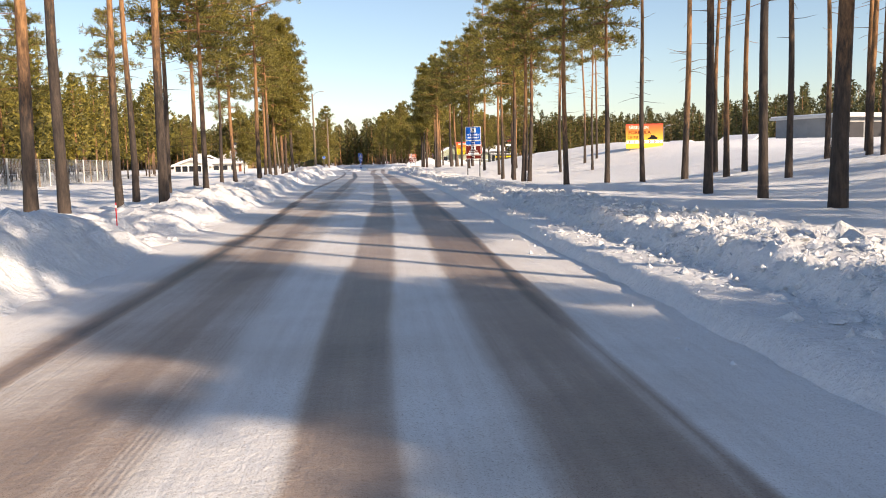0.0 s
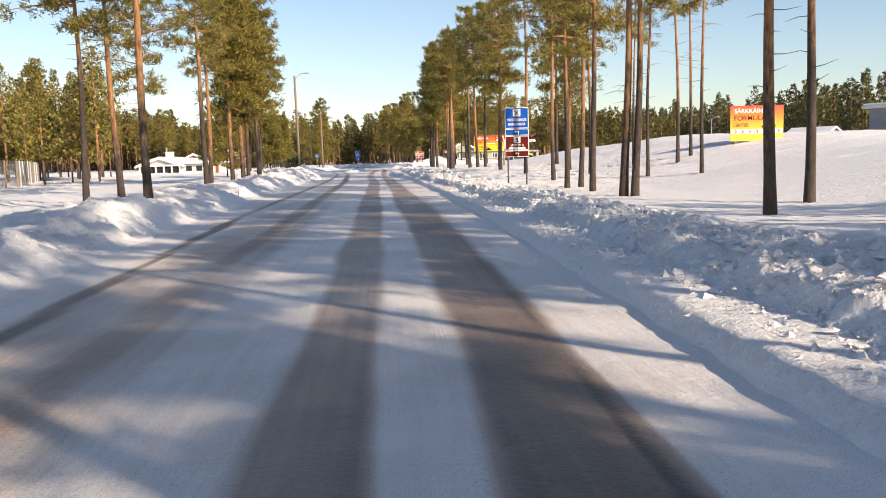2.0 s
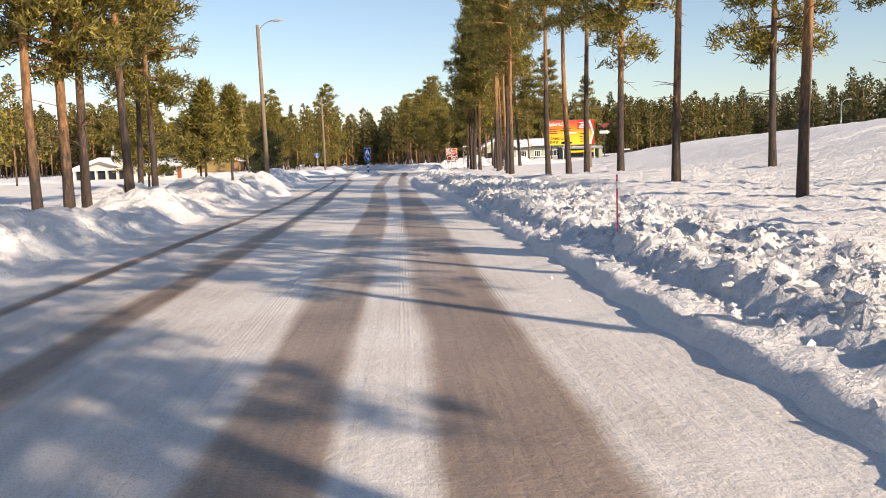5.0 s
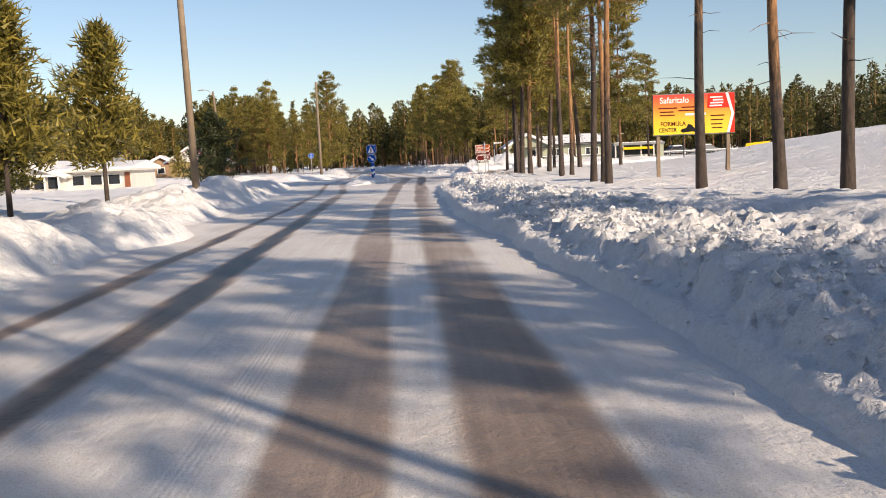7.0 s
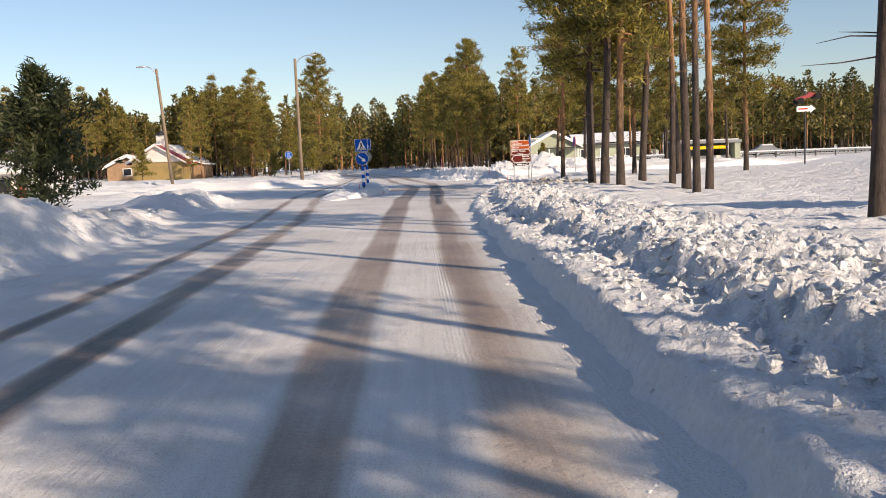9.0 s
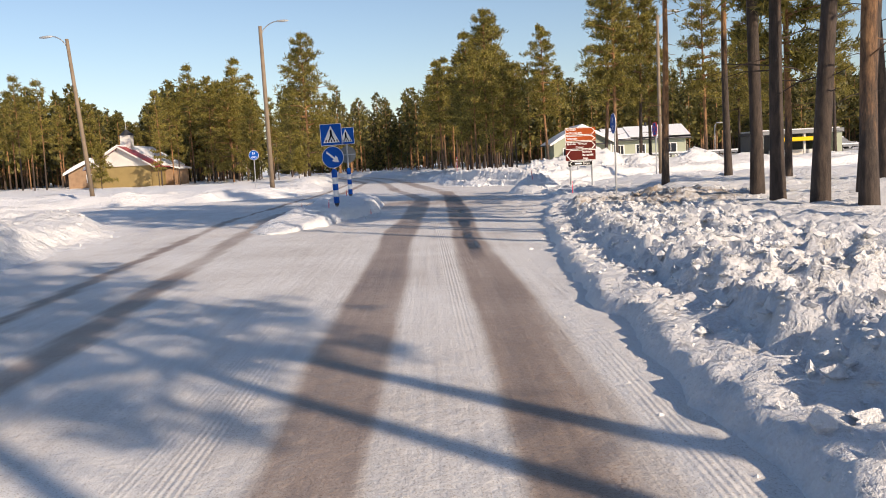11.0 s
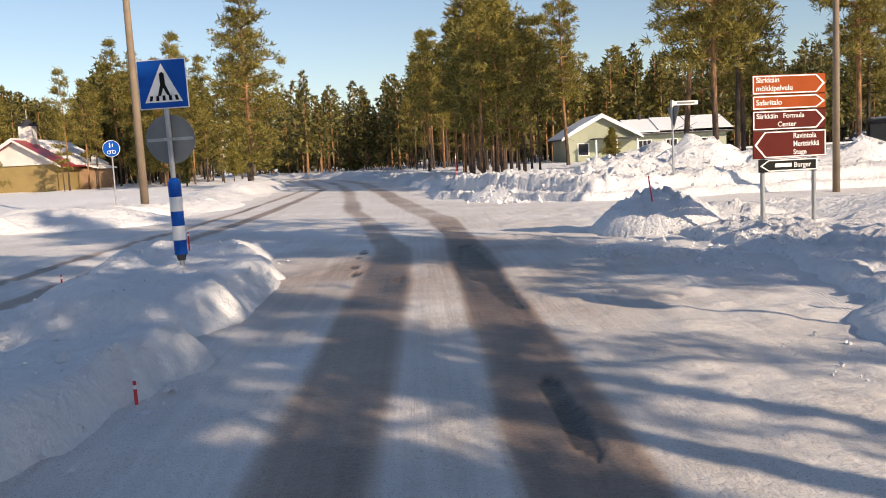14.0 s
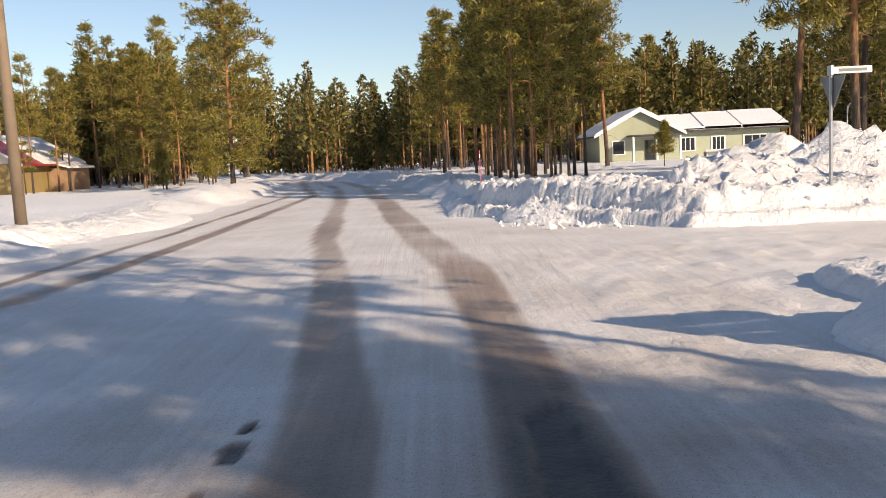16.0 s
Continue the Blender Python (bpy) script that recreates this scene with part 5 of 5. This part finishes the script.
def green_house():
    t = gabled("green_house", "pale green timber house with white trim and roof snow", (20.3, 251.5), 0, 7.6, 9.0, 3.0, 5.0, WALL_GREEN, ROOF_DARK, windows=((-2.0, 0.9, 1.1, 1.2),), doors=((1.0, 1.0, 2.1),))
    part("porch_roof", boxed(-1.2, 3.6, -6.6, -4.4, 2.45, 2.62), ROOF_DARK, t)
    for x in (-1.0, 1.2, 3.4):
        part("porch_post", boxed(x - 0.08, x + 0.08, -6.5, -6.34, -0.4, 2.46), WHITE, t)
    w = part("wing_wall", boxed(3.7, 14.3, -2.6, 4.5, -0.6, 2.85), WALL_GREEN, t)
    r = part("wing_roof", slab([(3.0, 2.75), (14.9, 2.75), (14.9, 2.9), (3.0, 2.9)], -3.4, 5.2), ROOF_DARK, t)
    bm = bmesh.new()
    pts = [(-3.4, 2.9), (0.9, 4.5), (5.2, 2.9)]
    vs = [[bm.verts.new((x, y, z)) for y, z in pts] for x in (3.0, 14.9)]
    bm.faces.new(vs[0])
    bm.faces.new(vs[1][::-1])
    for i in range(3):
        bm.faces.new((vs[0][i], vs[1][i], vs[1][(i + 1) % 3], vs[0][(i + 1) % 3]))
    bmesh.ops.recalc_face_normals(bm, faces=bm.faces)
    part("wing_roof_slopes", bm, ROOF_DARK, r)
    part("roof_snow", slab([(3.4, 2.93), (14.8, 2.93), (14.8, 3.2), (3.4, 3.2)], -3.45, -3.2), SNOW, r)
    bm = bmesh.new()
    for x0, x1, lift in ((3.4, 6.6, 0.12), (6.65, 10.2, 0.24), (10.3, 14.8, 0.30)):
        a = [bm.verts.new(p) for p in ((x0, -3.45, 2.93 + lift), (x1, -3.45, 2.93 + lift), (x1, 0.9, 4.52 + lift), (x0, 0.9, 4.52 + lift))]
        b = [bm.verts.new(p) for p in ((x0, -3.45, 2.91), (x1, -3.45, 2.91), (x1, 0.9, 4.5), (x0, 0.9, 4.5))]
        bm.faces.new(a)
        for i in range(4):
            bm.faces.new((a[i], b[i], b[(i + 1) % 4], a[(i + 1) % 4]))
    bmesh.ops.recalc_face_normals(bm, faces=bm.faces)
    part("roof_snow", bm, SNOW, r, "uneven slabs of roof snow")
    for x, ww in ((5.2, 1.4), (8.2, 1.2), (11.9, 2.3)):
        f = part("window", boxed(x - ww / 2 - 0.1, x + ww / 2 + 0.1, -2.68, -2.55, 0.85, 2.25), WHITE, w)
        for k in range(3):
            a = x - ww / 2 + ww * k / 3
            part("pane", boxed(a + 0.04, a + ww / 3 - 0.04, -2.70, -2.66, 0.95, 2.15), GLASSY, f)
    for x in (5.6, 9.8):
        part("vent", tubed((x, 0.9, 4.4), (x, 0.9, 5.2), 0.16), ROOF_DARK, r)


green_house()
y = gabled("yellow_house", "yellow house with a white gable, red roof edge and roof turret", (-36.9, 241.8), 0, 7.0, 11.6, 2.85, 4.95, WALL_YELLOW, ROOF_RED, snow=0.0, over=0.75, trim=WALL_WHITE)
part("gable_boarding", slab([(-3.75, 2.55), (3.75, 2.55), (0.0, 4.80)], -5.96, -5.83), WALL_WHITE, y, "white boarded gable")
part("roof_snow", slab([(-0.05, 5.12), (-4.2, 2.62), (-4.2, 2.44), (-0.05, 4.93)], -6.5, 6.5), SNOW, y, "snow on the shaded slope")
part("roof_snow", slab([(0.05, 5.10), (4.2, 2.62), (4.2, 2.44), (0.05, 4.93)], -2.6, 6.5), SNOW, y, "patchy snow on the slope")
tur = part("turret", boxed(-0.62, 0.62, -3.5, -2.3, 4.4, 6.3), WALL_WHITE, y, "small pale roof turret")
part("turret_cap", tubed((0, -2.9, 6.3), (0, -2.9, 7.0), 1.0, 0.1, 4), ROOF_DARK, tur)
part("finial", tubed((0, -2.9, 6.9), (0, -2.9, 7.9), 0.04, 0.02, 6), STEEL, tur)
part("side_wing", boxed(3.5, 5.0, 0.0, 5.0, -0.6, 2.1), WALL_TAN, y, "tan side wing")
part("side_wing_roof", slab([(4.3, 2.30), (5.4, 2.0), (5.4, 2.16), (4.3, 2.42)], -0.4, 5.4), SNOW, y)
gabled("cottage", "small brown cottage with snow on its roof beside pines", (-46.5, 254.0), 10, 6, 8, 2.3, 3.8, WALL_TAN, ROOF_DARK, snow=0.3, windows=((0, 0.8, 1.2, 1.0),))
w = gabled("white_house", "low white house with a snowy gable roof and glazed verandah", (-33.2, 174.5), 0, 6.2, 15.0, 1.35, 2.40, WALL_WHITE, WALL_WHITE, snow=0.22, over=0.55)
for k in range(6):
    x = -2.95 + k * 1.18
    part("verandah_post", boxed(x - 0.06, x + 0.06, -8.0, -7.88, -0.6, 1.32), WHITE, w)
    if k < 5:
        part("glazed_bay", boxed(x + 0.14, x + 1.04, -7.57, -7.45, 0.15, 1.15), GLASSY, w)
part("verandah_beam", boxed(-3.1, 3.1, -8.02, -7.86, 1.16, 1.36), WHITE, w)
part("chimney", boxed(0.2, 1.3, -4.6, -3.6, 2.1, 3.35), WALL_WHITE, w, "wide pale chimney")
part("flue", tubed((0.3, -4.1, 3.3), (0.3, -4.1, 4.0), 0.09), STEEL, w)
g = part("wing_wall", boxed(3.1, 8.6, -6.4, 0.6, -0.6, 1.45), WALL_WHITE, w)
for k in range(3):
    f = part("window", boxed(3.5 + k * 1.55, 4.6 + k * 1.55, -6.47, -6.36, 0.25, 1.2), WHITE, g)
    part("pane", boxed(3.58 + k * 1.55, 4.52 + k * 1.55, -6.49, -6.45, 0.32, 1.13), GLASSY, f)
part("red_door", boxed(8.05, 8.5, -6.46, -6.38, -0.3, 1.3), WOODRED, g, "red front door")
part("wing_roof", slab([(2.6, 1.45), (9.0, 1.45), (9.0, 1.58), (2.6, 1.58)], -7.2, 1.2), WALL_WHITE, w)
part("wing_roof_snow", gable_snow(2.6, 9.0, -7.2, -3.0, 1.2, 1.585, 2.35), SNOW, w, "thick snow on a shallow roof")
part("roof_vent", boxed(6.2, 7.0, -3.6, -2.9, 2.2, 3.0), WALL_GREY, w)


def shed():
    t = thing("industrial_hall", "long low grey hall with flat snowy roof and dark bays", "hall", (66.0, 128.0, 1.3), 24)
    part("wall", boxed(-9, 26, -5, 5, 0, 4.6), WALL_GREY, t)
    part("roof", boxed(-9.6, 26.6, -6.2, 5.6, 4.6, 4.95), WALL_WHITE, t)
    part("roof_snow", boxed(-9.5, 26.5, -6.1, 5.5, 4.956, 5.15, bevel=0.06), SNOW, t)
    for x in (-8.4, -2.6, 4.0, 11.0, 18.0):
        # dark plate on the solid wall, its colour standing for a shaded bay
        d = part("bay_opening", boxed(x, x + 4.5, -5.06, -4.9, 0.5, 4.0), ROOF_DARK, t)
        part("lintel", boxed(x - 0.15, x + 4.65, -5.12, -4.95, 4.0, 4.2), WALL_WHITE, d)
    for k in range(18):
        part("fence_slat", boxed(6 + k * 1.1, 6.9 + k * 1.1, -9.1, -9.0, 1.2, 3.0), WALL_WHITE, t)


shed()


def solar_roof(at, turn, s, label):
    z = 1.9
    t = thing("low_roof", label, "roof building", (*at, z), turn, group="snowed-in low buildings")
    part("wall", slab([(-5 * s, -1.5), (5 * s, -1.5), (5 * s, 0.7), (0, 2.2), (-5 * s, 0.7)], -3, 3), WALL_GREY, t)
    bm = bmesh.new()
    for a, b in (((-5.4 * s, 0.55), (0, 2.35)), ((0, 2.35), (5.4 * s, 0.55))):
        vs = [bm.verts.new(p) for p in ((a[0], -3.4, a[1]), (b[0], -3.4, b[1]), (b[0], 3.4, b[1]), (a[0], 3.4, a[1]))]
        ws = [bm.verts.new((v.co.x, v.co.y, v.co.z + 0.28)) for v in vs]
        bm.faces.new(ws)
        for i in range(4):
            bm.faces.new((vs[i], vs[(i + 1) % 4], ws[(i + 1) % 4], ws[i]))
    bmesh.ops.recalc_face_normals(bm, faces=bm.faces)
    part("roof_snow", bm, SNOW, t)
    front = part("front_slope", slab([(-4.6 * s, -0.9), (4.6 * s, -0.9), (3.6 * s, 1.5), (-3.6 * s, 1.5)], -3.1, -3.0), SNOW, t)
    for i in range(4):
        for j in range(3):
            x, zz = -2.6 * s + i * 1.5 * s, -0.1 + j * 0.55
            part("solar_panel", slab([(x, zz), (x + 1.38 * s, zz), (x + 1.38 * s, zz + 0.5), (x, zz + 0.5)], -3.16, -3.11), GLASSY, front)


solar_roof((66.0, 196.0), 20, 0.9, "snow-buried low building with dark solar panels on its slope")
solar_roof((82.0, 188.0), 14, 1.1, "snow-buried low building with dark solar panels on its slope")
solar_roof((60.0, 150.0), 30, 0.7, "snow-covered low roof rising from the drift")


def service_shelter():
    t = thing("shelter", "dark-roofed service shelter with a yellow awning and pale end wall", "shelter", (26.8, 196.6, 0), -3)
    part("roof", slab([(-3.0, 2.34), (2.9, 2.34), (2.9, 2.56), (-3.0, 2.50)], -2.6, 2.6), ROOF_DARK, t)
    part("roof_edge", boxed(-3.05, 2.95, -2.72, -2.605, 2.30, 2.58), WALL_GREY, t, "grey metal fascia")
    part("roof_snow", boxed(-2.9, 2.8, -2.4, 2.5, 2.53, 2.66, bevel=0.05), SNOW, t)
    part("awning", boxed(-1.95, 1.55, -2.95, -2.73, 1.76, 2.06, bevel=0.03), YELLOW, t, "bright yellow awning")
    part("end_wall", boxed(2.35, 2.85, -2.6, 2.4, -0.2, 2.33), WALL_GREEN, t, "pale boarded end wall")
    part("back_wall", boxed(-2.9, 2.34, 2.2, 2.4, -0.2, 2.33), WALL_GREY, t)
    part("counter", boxed(-1.9, 2.3, -1.6, -1.2, 0.2, 1.15), WALL_WHITE, t)
    for x in (-2.8, -1.9, 0.2, 1.7):
        part("post", boxed(x - 0.07, x + 0.07, -2.6, -2.46, -0.2, 2.33), WALL_WHITE, t)


service_shelter()


def small_board():
    x, y = 31.0, 172.0
    zg = ground_z(x, y)
    t = thing("slanted_board", "yellow-orange advertising board over a long green planter", "billboard", (x, y, 0), -4)
    part("panel", slab([(-0.3, zg + 0.75), (2.2, zg + 0.85), (2.2, zg + 1.75), (0.0, zg + 1.6)], -0.05, 0.05), YELLOW, t)
    part("base", boxed(-3.0, 2.6, -0.6, -0.08, zg - 0.3, zg + 0.62, bevel=0.05), HEDGE, t)
    part("lettering_bar", boxed(0.2, 1.0, -0.07, -0.045, zg + 1.15, zg + 1.35), BROWN, t)
    part("picture_shape", slab([(1.1, zg + 1.0), (1.8, zg + 1.05), (1.9, zg + 1.25), (1.5, zg + 1.45), (1.2, zg + 1.3)], -0.07, -0.045), WALL_GREY, t)
    for k in (0.1, 2.1):
        part("post", boxed(k - 0.06, k + 0.06, 0.06, 0.18, zg - 0.4, zg + 1.6), WOODPOLE, t)


small_board()


def arrow_stand():
    x, y = 23.6, 167.0
    zg = ground_z(x, y)
    t = thing("arrow_sign", "white arrow board on a pole under a red buggy", "sign", (x, y, 0), 0)
    post(t, 0, 0.05, zg - 0.3, 4.2, 0.05, DARKSTEEL)
    part("arrow_board", slab([(-0.55, 3.80), (0.30, 3.80), (0.30, 3.72), (0.62, 3.96), (0.30, 4.20), (0.30, 4.12), (-0.55, 4.12)], -0.03, 0.02), WHITE, t)
    part("lettering_bar", boxed(-0.45, 0.15, -0.04, -0.029, 3.92, 4.0), REDPANEL, t)
    b = part("buggy_body", slab([(-0.55, 4.46), (0.75, 4.76), (0.95, 4.88), (0.45, 4.90), (0.2, 4.98), (0.0, 4.82), (-0.6, 4.62)], -0.16, 0.16), ROOF_RED, t, "red buggy body")
    for wx, wz in ((-0.42, 4.42), (0.66, 4.72)):
        for yy in (-0.36, 0.28):
            part("wheel", disc(wx, wz, 0.2, yy, yy + 0.12, 16), BLACK, b)
    part("roll_bar", tubed((-0.1, 0, 4.85), (-0.25, 0, 5.25), 0.03), DARKSTEEL, b)


arrow_stand()


# ---- fences ----
def wire_fence(points, h, label):
    t = thing("wire_fence", label, "fence")
    vs, fs = [], []

    def strand(p, q, r=0.011):
        i = len(vs)
        d = (q - p).normalized()
        s = Vector((0, 0, 1)) if abs(d.z) < 0.9 else Vector((1, 0, 0))
        a, b = d.cross(s).normalized() * r, s * r
        vs.extend([p + b, p - b, p + a, q + b, q - b, q + a])
        fs.extend([(i, i + 1, i + 4, i + 3), (i + 1, i + 2, i + 5, i + 4), (i + 2, i, i + 3, i + 5)])

    for (x0, y0), (x1, y1) in zip(points, points[1:]):
        n = max(1, round(math.hypot(x1 - x0, y1 - y0) / 3.0))
        for k in range(n):
            a = Vector((x0 + (x1 - x0) * k / n, y0 + (y1 - y0) * k / n, 0.3))
            b = Vector((x0 + (x1 - x0) * (k + 1) / n, y0 + (y1 - y0) * (k + 1) / n, 0.3))
            part("post", tubed(a - Vector((0, 0, 0.5)), a + Vector((0, 0, h)), 0.06, sides=8), WALL_WHITE if k % 3 else WOODPOLE, t)
            for z in (0.05, h * 0.5, h - 0.05):
                strand(a + Vector((0, 0, z)), b + Vector((0, 0, z)))
            m = 12
            for j in range(m):
                p, q = a.lerp(b, j / m), a.lerp(b, (j + 1) / m)
                strand(p + Vector((0, 0, 0.05)), p.lerp(q, 1.0) + Vector((0, 0, h - 0.05)), 0.007)
                strand(q + Vector((0, 0, 0.05)), p + Vector((0, 0, h - 0.05)), 0.007)
    mesh_ob("wire_mesh", vs, fs, STEEL, t)


wire_fence([(-21.5, 44), (-23.0, 70), (-27.0, 100), (-36.0, 128)], 2.0, "tall wire mesh fence on pale posts along the snowy yard")


def rail_fence(x0, y0, x1, y1, h, label):
    t = thing("board_fence", label, "fence")
    n = max(2, round(math.hypot(x1 - x0, y1 - y0) / 2.2))
    for k in range(n + 1):
        x, y = x0 + (x1 - x0) * k / n, y0 + (y1 - y0) * k / n
        part("post", boxed(x - 0.06, x + 0.06, y - 0.06, y + 0.06, 0.2, 0.55 + h), ROOF_DARK, t)
    ang = math.degrees(math.atan2(y1 - y0, x1 - x0))
    ln = math.hypot(x1 - x0, y1 - y0)
    for z in (0.55 + h * 0.35, 0.55 + h * 0.85):
        b = part("rail", boxed(0, ln, -0.03, 0.03, z - 0.09, z + 0.09), WALL_GREY, t)
        b.matrix_basis = pose(x0, y0, 0, 0, 0, ang)
    cap = part("snow_cap", boxed(0, ln, -0.09, 0.09, 0.55 + h * 0.85 + 0.094, 0.55 + h + 0.12, bevel=0.03), SNOW, t, "strip of snow along the top rail")
    cap.matrix_basis = pose(x0, y0, 0, 0, 0, ang)


rail_fence(16.0, 214.0, 31.0, 211.0, 0.75, "low grey board fence capped with snow before the green house")
rail_fence(31.0, 211.0, 52.0, 208.0, 0.75, "low grey board fence capped with snow along the yard")


# ---- things in the yards ----
def parked_car(at, turn, paint, label):
    z = 0.62
    t = thing("parked_car", label, "car", (*at, z), turn)
    body = part("body", slab([(-2.1, 0.35), (-2.05, 0.85), (-1.3, 0.95), (-0.7, 1.42), (0.9, 1.45), (1.6, 0.98), (2.1, 0.9), (2.15, 0.35)], -0.85, 0.85), paint, t)
    part("roof_snow", slab([(-0.75, 1.43), (0.95, 1.46), (0.8, 1.62), (-0.6, 1.6)], -0.78, 0.78), SNOW, t, "snow on the roof")
    part("side_window", slab([(-1.1, 0.98), (-0.62, 1.36), (0.8, 1.38), (1.35, 1.0)], -0.862, -0.852), GLASSY, body)
    for x in (-1.35, 1.35):
        for y0 in (-0.9, 0.7):
            w = part("wheel", disc(x, 0.32, 0.32, y0, y0 + 0.2, 18), BLACK, t)
            part("rim", disc(x, 0.32, 0.18, y0 - 0.01 if y0 < 0 else y0 + 0.2, y0 + 0.005 if y0 < 0 else y0 + 0.21, 14), STEEL, w)


parked_car((43.5, 236.0), 10, DARKSTEEL, "snow-topped dark car parked by the yard fence")
parked_car((48.5, 235.0), 170, WALL_GREY, "snow-topped grey car parked by the yard fence")


def hydrant_box(x, y):
    z = ground_z(x, y)
    t = thing("utility_box", "small bright yellow utility box standing in the snow", "utility box", (x, y, z), 8)
    part("box", boxed(-0.26, 0.26, -0.16, 0.16, -0.2, 0.55, bevel=0.03), YELLOW, t)
    part("lid", boxed(-0.29, 0.29, -0.19, 0.19, 0.554, 0.60), WHITE, t)


hydrant_box(17.6, 207.0)


# ---- broken snow along the banks ----
def snow_chunks(seed=9):
    rg = np.random.default_rng(seed)
    octa = np.array([(1, 0, 0), (-1, 0, 0), (0, 1, 0), (0, -1, 0), (0.15, 0.1, 1), (0, 0, -1), (0.62, 0.62, 0.45), (-0.62, -0.62, 0.45)])
    tri = np.array([(0, 6, 4), (6, 2, 4), (2, 1, 4), (1, 7, 4), (7, 3, 4), (3, 0, 4), (0, 2, 6), (1, 3, 7), (2, 0, 5), (1, 2, 5), (3, 1, 5), (0, 3, 5)])
    xs, ys, rs = [], [], []
    for y0, y1, n, lo, hi in ((12, 70, 10000, 0.2, 3.0), (70, 112, 8500, 0.2, 3.0), (108, 152, 11500, 0.15, 3.2)):
        y = rg.uniform(y0, y1, n)
        xs.append(along(y, RIGHT) + lo + (hi - lo) * rg.beta(2.2, 2.0, n))
        ys.append(y)
        rs.append(0.016 + 0.060 * rg.power(0.5, n) ** 1.8)
    for y0, y1, n in ((14, 160, 1100),):
        y = rg.uniform(y0, y1, n)
        xs.append(along(y, LEFT) - 0.1 - 2.6 * rg.beta(1.6, 1.6, n))
        ys.append(y)
        rs.append(0.02 + 0.07 * rg.power(0.45, n) ** 2.2)
    y = rg.uniform(12, 152, 1500)
    xs.append(along(y, RIGHT) - 0.55 + 0.8 * rg.beta(2.5, 1.3, 1500))
    ys.append(y)
    rs.append(0.008 + 0.028 * rg.power(0.45, 1500) ** 2.0)
    for cx, cy, rx, ry, n, big in ((5.6, 153.5, 2.2, 4.6, 420, 0.09), (9.5, 184.0, 8.0, 2.6, 1300, 0.10), (2.9, 155.0, 0.7, 6.0, 260, 0.02), (4.4, 169.0, 1.4, 4, 200, 0.015), (4.3, 167.0, 1.9, 2.6, 1500, 0.035), (4.2, 187, 3, 4, 320, 0.09), (4.6, 60.5, 0.8, 4, 60, 0.1), (-3.3, 159.5, 1.4, 3.2, 260, 0.035), (-3.6, 166.0, 1.5, 4.5, 260, 0.03)):
        a, q = rg.uniform(0, 6.283, n), np.sqrt(rg.uniform(0, 1, n))
        xs.append(cx + rx * q * np.cos(a))
        ys.append(cy + ry * q * np.sin(a))
        rs.append(0.012 + big * rg.power(0.45, n) ** 2.0)
    x, y, r = np.concatenate(xs), np.concatenate(ys), np.concatenate(rs)
    z = np.maximum(snow_height(x, y), 0.0) + r * 0.12
    n = len(x)
    sh = octa[None] * (r[:, None, None] * rg.uniform(0.6, 1.3, (n, 8, 1)))
    sh = sh * rg.uniform(0.55, 1.5, (n, 1, 3))
    a = rg.uniform(0, 6.283, n)
    ca, sa = np.cos(a)[:, None], np.sin(a)[:, None]
    vx, vy = sh[..., 0] * ca - sh[..., 1] * sa, sh[..., 0] * sa + sh[..., 1] * ca
    v = np.stack([vx + x[:, None], vy + y[:, None], sh[..., 2] * 0.8 + z[:, None]], -1).reshape(-1, 3)
    f = (np.arange(n)[:, None, None] * 8 + tri[None]).reshape(-1, 3)
    ob = mesh_ob("snow_chunks", v, f, SNOW, attrs={"dirt": dirt_on(v[:, 0], v[:, 1], 0)})
    tagged(ob, "broken lumps of ploughed snow and ice along the banks", "snow lumps", kind="stuff")


snow_chunks()
